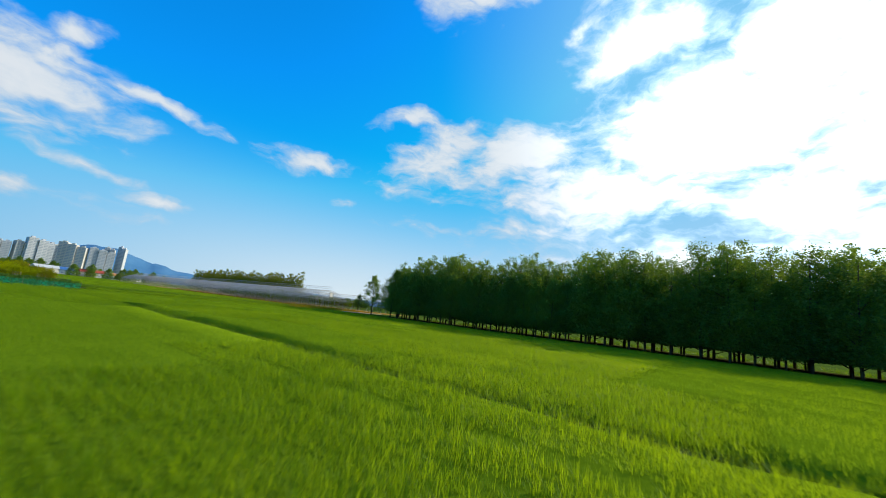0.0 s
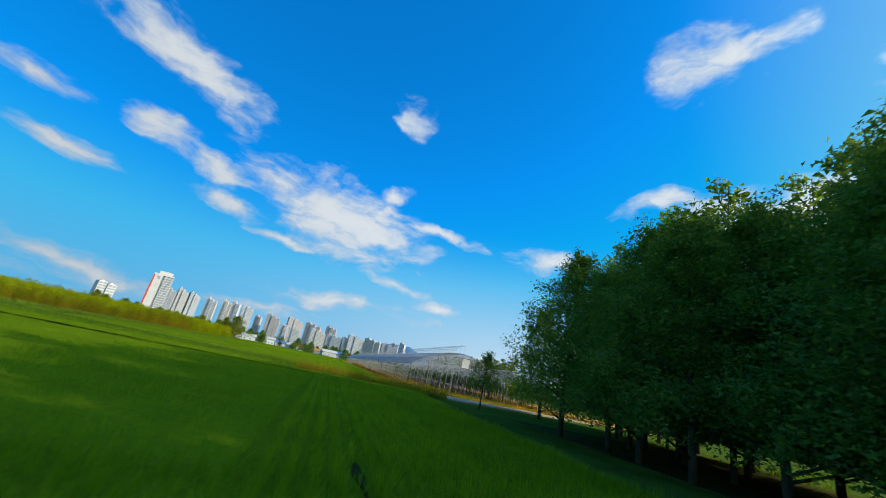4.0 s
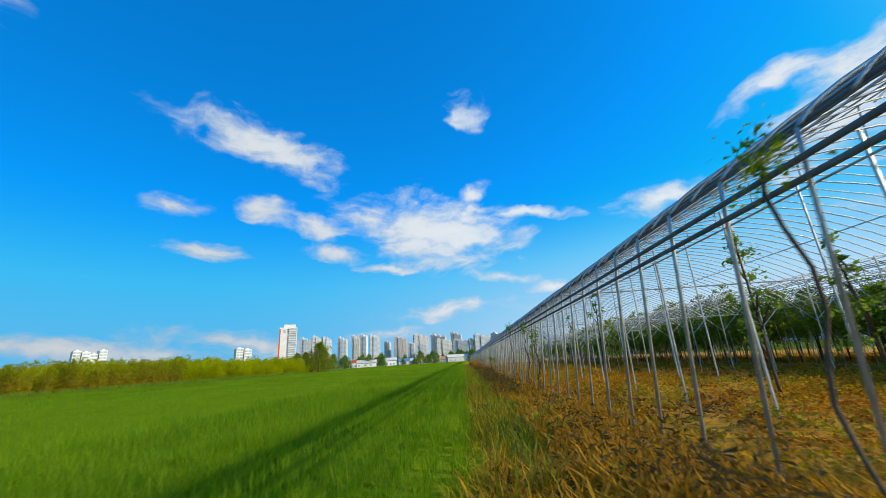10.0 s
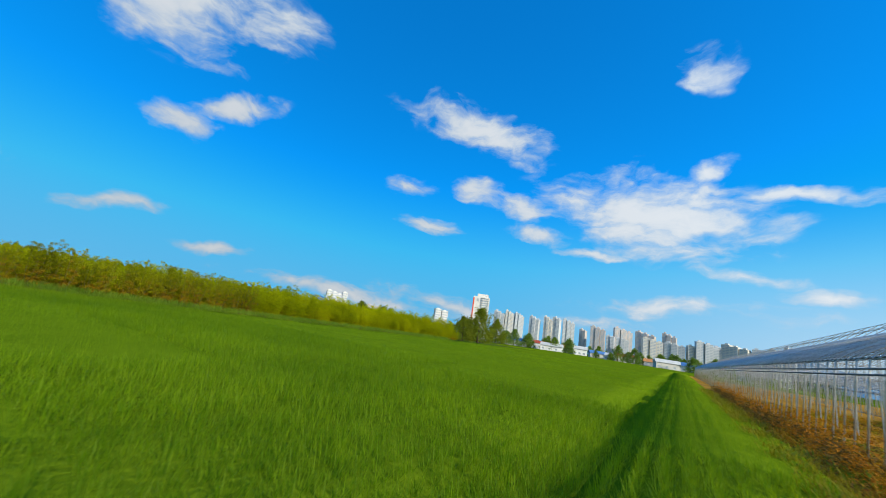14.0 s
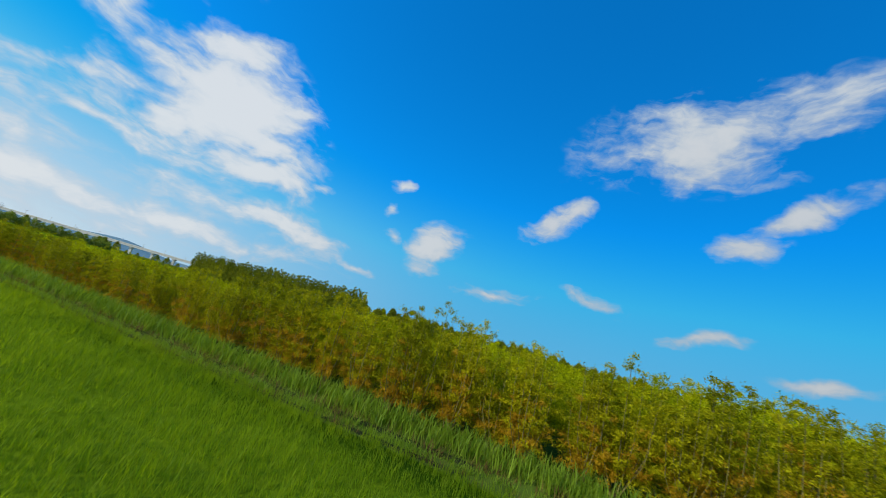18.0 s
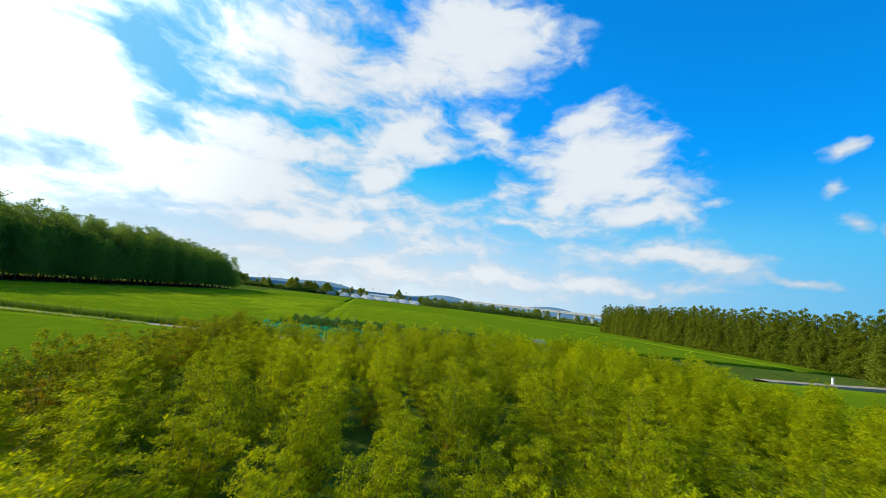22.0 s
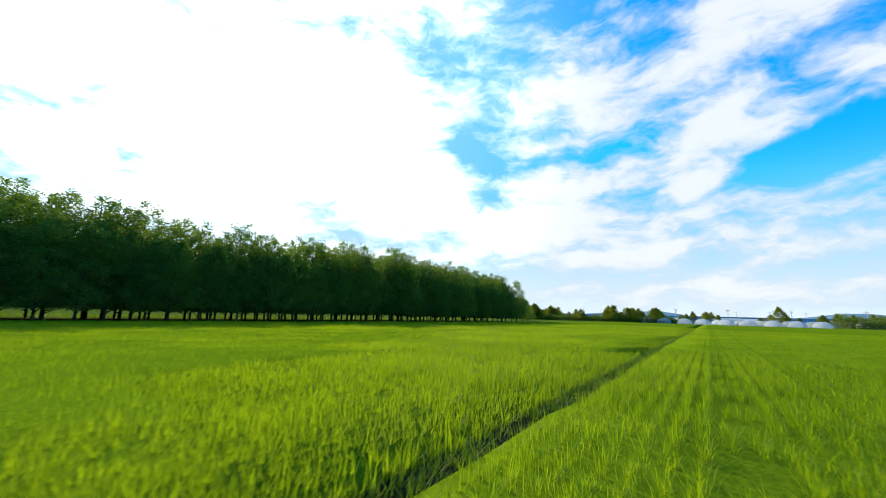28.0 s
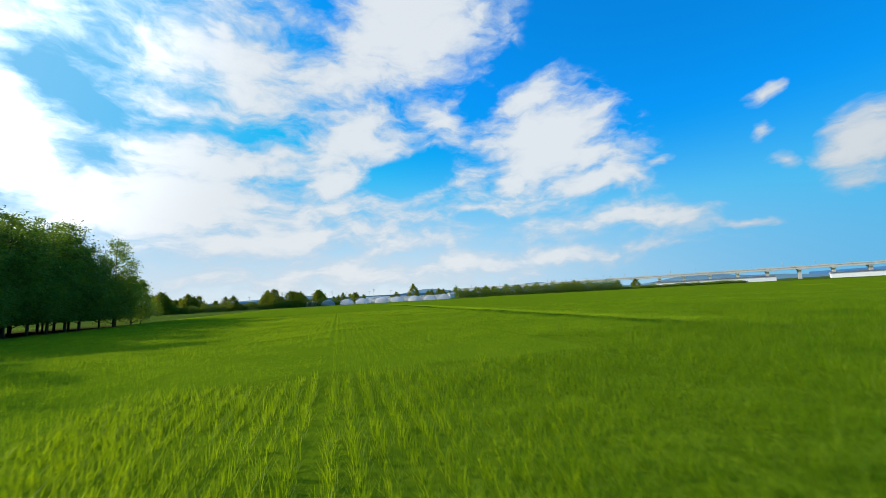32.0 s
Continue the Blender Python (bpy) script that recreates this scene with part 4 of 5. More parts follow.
def tufts(name, label, spots, mat, height, blades, spread, seed, wide=0.012, bent=True):
    """Tufts of long leaves standing at given spots, joined."""
    rng = np.random.default_rng(seed)
    spots = np.asarray(spots, float)
    base = np.repeat(spots, blades, 0)
    n = len(base)
    base = base + np.hstack([rng.normal(0, spread * 0.35, (n, 2)), np.zeros((n, 1))])
    a = rng.uniform(0, 2 * math.pi, n)
    d = np.stack([np.cos(a), np.sin(a), 0 * a], 1)
    h = height * rng.uniform(0.45, 1.15, (n, 1))
    lean = spread * rng.uniform(0.2, 1.4, (n, 1))
    wd = np.stack([-d[:, 1], d[:, 0], 0 * a], 1) * wide * rng.uniform(0.6, 1.5, (n, 1))
    zed = np.array([0, 0, 1.0])
    mid, tip = base + d * lean * 0.4 + zed * h * 0.62, base + d * lean * 1.2 + zed * h
    v = np.stack([base - wd, base + wd, mid + wd, mid - wd, tip], 1).reshape(-1, 3)
    f = []
    if not bent:
        v = np.delete(v.reshape(-1, 5, 3), (2, 3), 1).reshape(-1, 3)
        f = [(k, k + 1, k + 2) for k in range(0, 3 * n, 3)]
    for i in range(n if bent else 0):
        k = 5 * i
        f += [(k, k + 1, k + 2, k + 3), (k + 3, k + 2, k + 4)]
    return tagged(part(name, mesh(name, v.tolist(), f, mat)), label, "weeds", kind="stuff")


U = rnd.uniform
def litter(name, label, spots, mat, height, radius, leaves, size, seed, up=0.25, flat=0.4):
    """Low leafy clumps: domes of short leaves at given spots, joined."""
    rng = np.random.default_rng(seed)
    spots = np.asarray(spots, float)
    k = rng.uniform(0.55, 1.3, (len(spots), 1))
    base, k = np.repeat(spots, leaves, 0), np.repeat(k, leaves, 0)
    n = len(base)
    d = rng.normal(0, 1, (n, 3))
    d /= np.linalg.norm(d, axis=1, keepdims=True)
    d *= rng.uniform(0.3, 1, (n, 1)) ** 0.5
    p = base + k * np.hstack([d[:, :2] * radius, np.abs(d[:, 2:]) * height]) + np.array([0, 0, 0.015])
    u, w = scatter(rng, p, size, up, flat)
    return tagged(part(name, Soup().darts(p, u, w).done(name, mat)), label, "weeds", kind="stuff")


def along_verge(x0, x1, n, bunch, y0=82.0, y1=165.0):
    """Spots along the frame wall, in loose groups."""
    groups = [(U(x0, x1), y0 + (y1 - y0) * U(0, 1)) for _ in range(max(1, n // bunch))]
    return [(min(x1, max(x0, x + rnd.gauss(0, 0.22))), y + rnd.gauss(0, 0.5), 0.1) for x, y in groups for _ in range(bunch)]


tufts("dry_weeds", "golden dry grass along the greenhouse frame", along_verge(53.1, 54.5, 2200, 6) + along_verge(52.2, 53.4, 420, 6, 81.0, 96.0), M["weed_dry"], 0.30, 12, 0.34, 1, 0.009)
litter("brown_weeds", "dark brown dead weeds standing in the verge", along_verge(52.95, 53.75, 620, 5), M["weed_brown"], 0.62, 0.24, 70, 0.040, 12, 0.5, 0.3)
litter("brown_weeds", "low brown litter of dead weeds in the verge", along_verge(52.3, 53.6, 900, 5), M["weed_brown"], 0.14, 0.30, 36, 0.040, 112, 0.1, 0.35)
litter("rusty_weeds", "tall rusty orange weeds at the far end of the verge", [(U(53.0, 53.8), U(128, 166), 0.1) for _ in range(130)], M["weed_rust"], 1.0, 0.24, 80, 0.045, 113, 0.5, 0.3)
tufts("green_weeds", "yellow-green grass beside the outer row of rice", along_verge(52.2, 52.8, 1000, 5, 93.0) + along_verge(51.7, 52.3, 160, 5, 81.0, 93.0), M["weed_olive"], 0.34, 11, 0.26, 2, 0.007)
tufts("green_weeds", "green weeds among the dry verge", along_verge(52.5, 53.7, 300, 4, 96.0), M["weed"], 0.34, 10, 0.25, 102, 0.008)
clumps = [(54.2 + 24 * U(0, 1) ** 1.4, 80 + 84 * U(0, 1) ** 1.15) for _ in range(1500)]
for step, mat, lab, high, seed in ((0, "weed_dry", "golden dry weeds in low clumps under the bare frames", 0.20, 3), (1, "weed_olive", "olive weeds in low clumps under the bare frames", 0.24, 13),
                                   (2, "weed_rust", "rusty orange weeds in low clumps under the bare frames", 0.17, 23), (3, "weed_brown", "brown dead weeds in low clumps under the bare frames", 0.15, 33)):
    litter("frame_weeds", lab, [(x + rnd.gauss(0, 0.6), y + rnd.gauss(0, 0.7), 0.08) for x, y in clumps[step::4] for _ in range((16, 8, 10, 7)[step])], M[mat], high, 0.30, 26, 0.052, seed, 0.15, 0.36)
tufts("meadow_grass", "bright yellow-green grass patch at the end of the road", [(x, y, 0.0) for x, y in ((U(0.8, 11.0), U(82.0, 91.5)) for _ in range(5200)) if 87.0 < x + y < 94.0 and y > 81.6 + 0.05 * x], M["grass"], 0.42, 10, 0.24, 14, 0.009, False)
tufts("plot_stalks", "yellowish upright stalks beside the bean rows", [(U(-6, 5.5), U(78.6, 79.6), 0.0) for _ in range(130)], M["grass"], 0.95, 7, 0.10, 15, 0.016)
tufts("plot_weeds", "low green weeds along the edge of the vegetable plot", [(U(-24, 2.5), U(78.7, 80.2), 0.0) for _ in range(1300)], M["weed"], 0.4, 9, 0.28, 16, 0.014, False)
tufts("ditch_reeds", "tall bright green reeds at the foot of the shrubs", [(U(10.9, 12.15), U(86, 190), 0.12) for _ in range(2600)], M["reed"], 0.68, 9, 0.34, 4, 0.011)
tufts("rice_edge", "outer row of rice leaning over the furrow", [(U(13.55, 13.9), U(86, 200), 0.06) for _ in range(1300)], M["rice"], 0.5, 9, 0.2, 41, 0.007, False)
tufts("ditch_weeds", "rough brown and green weeds hanging over the furrows", [(U(12.2, 12.68), U(86, 180), 0.12) for _ in range(620)], M["weed_brown"], 0.36, 9, 0.3, 35, 0.010, False)
tufts("ditch_weeds", "low brown weeds between furrow and paddy", [(U(13.2, 13.55), U(86, 180), 0.12) for _ in range(420)], M["weed_brown"], 0.26, 8, 0.24, 36, 0.009, False)
tufts("ditch_grass", "short bright grass strip between two furrows", [(U(12.62, 13.12), U(86, 180), 0.14) for _ in range(2000)], M["reed"], 0.26, 9, 0.2, 34, 0.008, False)
tufts("road_weeds", "thin tall weed stalks along the edge of the concrete road", [(x, road_y(x) - U(1.3, 1.9), 0.05) for x in (U(10, 54) for _ in range(520))], M["weed"], 0.78, 5, 0.12, 5, 0.008)
tufts("road_weeds", "tall seeding weeds at the corner of the concrete road", [(U(43, 55.8), U(70.4, 71.7), 0.03) for _ in range(900)], M["weed_olive"], 0.98, 6, 0.09, 45, 0.0042)
tufts("road_weeds", "brown and green weeds under the seeding stalks", [(U(43, 55.6), U(70.3, 71.9), 0.03) for _ in range(700)], M["weed"], 0.34, 8, 0.2, 145, 0.008, False)
tufts("corner_weeds", "green weeds at the end of the weedy verge", [(U(51.4, 54.4), U(79.2, 81.2), 0.05) for _ in range(320)], M["weed"], 0.42, 9, 0.22, 148, 0.009, False)
litter("corner_weeds", "low olive weeds on the corner between road and frame", [(U(52.5, 66), U(77.2, 81.6), 0.04) for _ in range(900)], M["weed_olive"], 0.16, 0.28, 26, 0.045, 146, 0.2, 0.35)
litter("corner_weeds", "dry golden weeds on the corner between road and frame", [(U(53, 72), U(79.0, 81.8), 0.04) for _ in range(600)], M["weed_dry"], 0.2, 0.28, 24, 0.045, 147, 0.2, 0.35)
tufts("low_weeds", "low green weeds along the concrete road", [(x, road_y(x) - U(1.4, 3.0), 0.15) for x in (U(10, 54) for _ in range(2600))], M["weed"], 0.46, 8, 0.24, 25, 0.012, False)
tufts("rice_margin", "rice plants filling the strip between paddy and road", [(x, road_y(x) + 1.5 + U(0, 1) * max(0.2, 79.5 - road_y(x)), 0.04) for x in (U(18, 46) for _ in range(2600))]
      + [(x, road_y(x) - U(3.2, 4.4), 0.04) for x in (U(13, 44) for _ in range(1500))], M["rice"], 0.52, 8, 0.18, 26, 0.008, False)
tufts("road_weeds", "green and dry weeds between road and frame", [(x, road_y(x) + U(1.4, 2.2), 0.05) for x in (U(20, 54) for _ in range(600))]
      + [(x, 82.0 - U(0, 1.6) + 0.12 * (x - 60), 0.05) for x in (U(54, 68) for _ in range(300))], M["weed"], 0.38, 8, 0.28, 6)
tufts("bund_grass", "grass growing along the narrow bund", [(U(8.5, 8.98), U(-80, 64), 0.10) for _ in range(3000)], M["weed"], 0.2, 7, 0.12, 7, 0.009, False)
tufts("track_weeds", "rough weeds beside the dirt track", [(U(-26, 7), U(82.6, 86.5), 0.05) for _ in range(1500)], M["weed"], 0.7, 9, 0.3, 8, 0.014, False)
tufts("wood_floor_grass", "sunlit grass beyond the trunks of the wood", [(U(73, 85), U(-70, 60), 0.0) for _ in range(1400)], M["weed"], 0.6, 8, 0.35, 9, 0.03, False)


# ---- bare greenhouse frames ----
WALL_X, FRONT_Y, SPAN, EAVE, RIDGE, PITCH, BAYS_Y = 54.2, 82.3, 12.4, 2.15, 4.8, 0.8, 208


def rise(x, span, eave, ridge):
    """Height of the roof at a distance from its leg: a tight round shoulder, then a slow arch."""
    d = min(x, span - x)
    return eave + (ridge - eave) * math.sin(math.acos(max(-1.0, min(1.0, 1 - 2 * x / span)))) ** 2.3 + 0.46 * (1 - math.exp(-d / 0.22)) * math.exp(-d / 1.9)


def stations(span, n):
    near = [0.2, 0.24, 0.32, 0.44, 0.62, 0.9]
    return near + [1.3 + (span - 2.6) * i / n for i in range(n + 1)] + [span - x for x in near[::-1]]


def hoop(span, eave, ridge, r, n=9):
    """One bent pipe: a leg leaning in, the arch, the other leg."""
    pts = [(0, 0, 0), (0.16, 0, eave * 0.98)]
    pts += [(x, 0, rise(x, span, eave, ridge)) for x in stations(span, n)]
    pts += [(span - 0.16, 0, eave * 0.98), (span, 0, 0)]
    return Soup().tube(pts, r, 4).done("hoop", M["pipe"], True)


def roof_arch(span, eave, ridge, r, n=7):
    pts = [(x, 0, rise(x, span, eave, ridge)) for x in stations(span, n)]
    return Soup().tube(pts, r, 4).done("roof_arch", M["pipe"], True)


def straight(length, r, mat, sides=6, name="rail"):
    return Soup().tube([(0, 0, 0), (0, length / 2, 0), (0, length, 0)], r, sides).done(name, mat, True)


def greenhouse(x0, span, eave, ridge, pitch, count, label, vent=True, first=FRONT_Y):
    top = thing("greenhouse_frame", label, "greenhouse", "bare greenhouse frames", at=Matrix.Translation((x0, first, 0.06)))
    me, length = hoop(span, eave, ridge, 0.021), pitch * count
    for i in range(count + 1):
        part("hoop", me, top, Matrix.Translation((rnd.uniform(-0.02, 0.02), i * pitch, 0)))
    if vent:
        arch = roof_arch(span, eave, ridge, 0.016)
        for i in range(count):
            part("roof_arch", arch, top, Matrix.Translation((0, (i + 0.5) * pitch, 0)))
    rail, fat = straight(length, 0.016, M["pipe"]), straight(length, 0.024, M["pipe_dark"], 8, "rolled_curtain")
    for t in (0.12, 0.22, 0.34, 0.5, 0.66, 0.78, 0.88):
        x = span / 2 - span / 2 * math.cos(math.pi * t)
        part("purlin", rail, top, Matrix.Translation((x, 0, rise(x, span, eave, ridge) - 0.04)))
    for dx, z in ((0.10, 0.02), (0.12, -0.12), (0.30, -0.42)):
        part("rolled_curtain", fat, top, Matrix.Translation((dx, 0, eave - z)), "dark rolled-up side curtain")
    wire = straight(length, 0.008, M["pipe_dark"], 5, "curtain_wire")
    for dx in (0.22, 0.36, 0.5, 0.62, 0.78, 0.9, 1.05, 1.2, 1.5):
        z = rise(dx, span, eave, ridge) - 0.03
        part("curtain_wire", wire, top, Matrix.Translation((dx, 0, z)), "dark curtain wire")
        part("curtain_wire", wire, top, Matrix.Translation((span - dx, 0, z)), "dark curtain wire")
    part("rolled_curtain", fat, top, Matrix.Translation((span - 0.10, 0, eave - 0.02)), "dark rolled-up side curtain")
    part("water_pipe", straight(length, 0.035, M["pipe_blue"], 7, "water_pipe"), top, Matrix.Translation((0.42, 0, 0.08)), "grey-blue water pipe")
    post = Soup().tube([(0, 0, 0), (0, 0, ridge * 0.7)], 0.024, 5).done("post", M["pipe"])
    tall = Soup().tube([(0, 0, 0), (0, 0, ridge - 0.05)], 0.028, 5).done("post", M["pipe"])
    beam = Soup().tube([(0.25, 0, 0), (span / 2, 0, 0), (span - 0.25, 0, 0)], 0.016, 5).done("tie_beam", M["pipe"])
    brace = Soup().tube([(0, 0, 0), (1.5, 0, 1.35)], 0.014, 4).tube([(0, 0, 0), (-1.5, 0, 1.35)], 0.014, 4).done("brace", M["pipe"])
    for i in range(0, count + 1, 3):
        y = i * pitch
        part("post", post, top, Matrix.Translation((span * 0.2, y, 0)))
        part("post", post, top, Matrix.Translation((span * 0.8, y, 0)))
        part("post", tall, top, Matrix.Translation((span * 0.5, y, 0)))
        if i % 12 == 0:
            part("tie_beam", beam, top, Matrix.Translation((0, y + 0.03, eave + 0.30)))
        part("brace", brace, top, Matrix.Translation((span * 0.8, y + 0.03, eave - 0.4)))
    for x in (0.2, 0.8):
        part("inner_rail", rail, top, Matrix.Translation((span * x, 0, eave + 0.9)))
    if vent:
        crest = Soup().tube([(-1.4, 0, 0), (-0.15, 0, 1.0), (0.25, 0, 0.98), (0.15, 0, 0.0)], 0.02, 5).done("vent_hoop", M["pipe"])
        for i in range(0, count + 1, 2):
            part("vent_hoop", crest, top, Matrix.Translation((span / 2, i * pitch, ridge - 0.03)))
        for x, z in ((-0.15, 1.0), (0.25, 0.98), (-0.8, 0.5)):
            part("vent_rail", rail, top, Matrix.Translation((span / 2 + x, 0, ridge - 0.03 + z)))
    return top


house = greenhouse(WALL_X, SPAN, EAVE, RIDGE, PITCH, BAYS_Y, "long bare galvanised greenhouse frame without its cover")
for k in range(1, 9):
    x = SPAN * k / 9
    z = rise(x, SPAN, EAVE, RIDGE)
    part("gable_post", Soup().tube([(x, 0, 0), (x, 0, z)], 0.02, 5).done("gable_post", M["pipe"]), house, Matrix.Translation((0, 0.04, 0)))
for z in (2.3, 3.1):
    part("gable_rail", Soup().tube([(SPAN * 0.12, 0, z), (SPAN * 0.88, 0, z)], 0.011, 5).done("gable_rail", M["pipe"]), house)
part("gable_rail", Soup().tube([(0, 0, 1.15), (SPAN * 0.42, 0, 1.15)], 0.013, 5).done("gable_rail", M["pipe"]), house)
louvre = thing("louvre_panel", "square cream louvred ventilator panel hung in the gable", "ventilator", at=Matrix.Translation((60.5, FRONT_Y - 0.06, 3.25)))
part("frame", Soup().box(0, 0, 0, 1.05, 0.06, 0.05).box(0, 0, 1.12, 1.05, 0.06, 1.17).box(0, 0, 0.05, 0.05, 0.06, 1.12).box(1.0, 0, 0.05, 1.05, 0.06, 1.12).done("frame", M["wood"]), louvre)
slat = Soup().add([(0.05, 0.0, 0), (1.0, 0.0, 0), (1.0, 0.05, 0.10), (0.05, 0.05, 0.10), (0.05, 0.01, 0), (1.0, 0.01, 0), (1.0, 0.06, 0.10), (0.05, 0.06, 0.10)],
                  [(0, 1, 2, 3), (7, 6, 5, 4), (0, 4, 5, 1), (3, 2, 6, 7)]).done("slat", M["panel"])
for k in range(10):
    part("slat", slat, louvre, Matrix.Translation((0, 0, 0.06 + 0.106 * k)))
greenhouse(WALL_X + SPAN + 0.1, 9.0, 2.1, 4.5, 1.2, 100, "lower bare greenhouse frame bay beside the long one", False)
greenhouse(WALL_X + SPAN + 9.2, 7.0, 2.0, 3.5, 1.2, 100, "lower bare greenhouse frame bay farther in", False)

SAPLING = [tree_mesh(80 + i, 2.9, 1.3, 1.75, 5200, 0.05, 0.025, M["leaf_sapling"], 12, 0.2, 4) for i in range(3)]
grove("sapling", SAPLING, [(67.0 + 1.7 * i + rnd.uniform(-0.2, 0.2), 85 + 1.6 * j + rnd.uniform(-0.3, 0.3)) for i in range(6) for j in range(49)],
      "staked nursery sapling with a bare pale trunk under the frames", "sapling", "saplings under the frames", rnd)

SLIM = [tree_mesh(86 + i, 3.0, 0.45, 1.0, 700, 0.042, 0.016, M["leaf_wood"], 10, 0.3) for i in range(2)]
grove("sapling", SLIM, [(58.6 + rnd.uniform(-1.4, 1.8), 93 + 4.6 * j + rnd.uniform(-1, 1)) for j in range(11)],
      "slim young sapling standing alone in the dry grass under the frame", "sapling", "slim saplings by the frame wall", rnd, 0.2)
tufts("gold_edge", "golden dry grass along the front of the bare frames", [(U(54, 76), 81.6 + U(-0.4, 2.5), 0.05) for _ in range(1300)], M["weed_dry"], 0.26, 10, 0.30, 31, 0.010, False)


# ---- vegetable plot ----
# climbers on a few legs of the frame wall
def climber(y, height, crown_z, dead):
    """A twisted stem up one leg, dry leaves round it and a green spray of leaves where it still grows."""
    rng = np.random.default_rng(int(y * 10))
    top = thing("climbing_vine", "brown dry climber with few green leaves on a greenhouse leg" if dead else "green leafy climber hanging from the greenhouse rail", "climber", "climbers on the frame")
    stem, dry, green = Soup(), Soup(), Soup()
    pts = [(54.13 + 0.05 * math.cos(5 * q), y + 0.06 * math.sin(5 * q), 0.08 + height * q / 9) for q in range(10)]
    stem.tube(pts, [0.014] * 10, 5)
    if dead:
        p = np.array([pts[q] for q in rng.integers(0, 8, 300)]) + rng.normal(0, 1, (300, 3)) * np.array([0.035, 0.045, 0.14])
        p[:, 2] = np.maximum(p[:, 2], 0.1)
        dry.darts(p, *scatter(rng, p, 0.026, -0.2, 0.5))
    p = np.array([54.1, y, crown_z]) + rng.normal(0, 1, (210, 3)) * np.array([0.07, 0.11, 0.12])
    green.darts(p, *scatter(rng, p, 0.030, -0.1, 0.5))
    part("stem", stem.done("stem", M["bark"], True), top)
    if dead:
        part("dry_leaves", dry.done("dry_leaves", M["weed_brown"]), top)
    part("green_leaves", green.done("green_leaves", M["leaf_sapling"]), top)


for vy, vh, vz, vd in ((95.1, 2.3, 2.35, False), (103.9, 1.6, 1.75, True), (105.6, 1.7, 2.1, True), (109.5, 2.2, 2.4, False), (119.6, 1.0, 1.1, False), (123.4, 1.2, 1.2, True)):
    climber(vy, vh, vz, vd)


def crop_row(y, x0, x1, mat, height, width, per, size, seed, name, label):
    rng = np.random.default_rng(seed)
    s = Soup()
    n = int((x1 - x0) * per)
    x = rng.uniform(x0, x1, n)
    hump = height * (0.82 + 0.18 * np.sin(x * 5.2 + seed))
    t = rng.uniform(0.12, 1, n)
    p = np.stack([x, y + rng.normal(0, width * 0.42, n) * (1.1 - 0.5 * t), hump * t], 1)
    u, w = scatter(rng, p, size, 0.0, 0.5)
    s.quads(p, u, w)
    return tagged(part(name, s.done(name, mat)), label, "crops", "crop rows", "stuff")


for k in range(8):
    crop_row(65.2 + 1.28 * k, -13, 10.3, M["leaf_crop"], 1.2, 0.75, 330, 0.085, 200 + k, "pepper_row", "dense dark green pepper plants in a staked row")
for k in range(2):
    crop_row(76.0 + 0.95 * k, -12, 9.8, M["leaf_bean"], 0.78, 0.85, 400, 0.085, 220 + k, "bean_row", "light green bean plants in front of a green net")
tagged(part("mulch_film", ribbon("mulch_film", [(x, 78.1) for x in range(-12, 9, 3)], 0.22, 0.07, M["plastic"], 0.06)), "black plastic mulch film between the crop rows", "mulch film")
tagged(part("mulch_film", ribbon("mulch_film", [(-18.4, 66.5), (-22.5, 67.3), (-27.4, 68.4)], 0.45, 0.22, M["plastic"], 0.2)), "black plastic mulch film over a low empty bed", "mulch film")


def net_run(pts, height, label):
    top = thing("net_fence", label, "net fence", "net fences round the plot")
    vs, fs = [], []
    k = 0
    for (x0, y0), (x1, y1) in zip(pts, pts[1:]):
        n = max(2, int(math.hypot(x1 - x0, y1 - y0) / 0.8))
        for i in range(n + 1):
            t = i / n
            x, y = x0 + (x1 - x0) * t, y0 + (y1 - y0) * t
            h = height * (1 - 0.06 * (i % 2)) + 0.04 * math.sin(3 * x + y)
            vs += [(x, y, 0.03), (x + 0.03 * math.sin(5 * x), y + 0.04, h * 0.5), (x, y, h)]
            if i:
                b = len(vs) - 6
                fs += [(b, b + 3, b + 4, b + 1), (b + 1, b + 4, b + 5, b + 2)]
            if i % 3 == 0:
                st = Soup().tube([(0, 0, 0), (0.02, 0, height + 0.18)], 0.016, 5).done("stake", M["wood"])
                part("stake", st, top, Matrix.Translation((x, y + 0.03, 0)))
    part("netting", mesh("netting", vs, fs, M["net"]), top, None, "translucent green shade netting")
    return top


net_run([(10.9, 75.6), (10.95, 77.6)], 1.15, "green shade net fence at the end of the vegetable plot")
net_run([(10.9, 75.6), (2, 75.4), (-12, 75.8)], 0.95, "low green shade net between peppers and beans")
net_run([(10.4, 64.6), (-2, 64.4), (-13, 64.4)], 0.9, "green shade net fence between plot and paddy")
net_run([(10.95, 77.6), (2, 78.0), (-12, 78.5)], 0.48, "low green shade net in front of the bean plants")
stake = Soup().tube([(0, 0, 0), (0.02, 0, 1.55)], 0.014, 5).done("stake", M["wood"])
for k in range(6):
    for i in range(12):
        m = Matrix.Translation((-12 + 1.9 * i + rnd.uniform(-0.3, 0.3), 65.2 + 1.3 * k, 0.0)) @ Matrix.Rotation(rnd.uniform(-0.08, 0.08), 4, "X")
        tagged(part("stake", stake, None, m), "thin weathered stake standing among the pepper plants", "stake", "pepper stakes")
board = thing("white_board", "weathered white board leaning on two posts by the track", "board", at=pose(-17.2, 74.3, 0, 0, 0, -14))
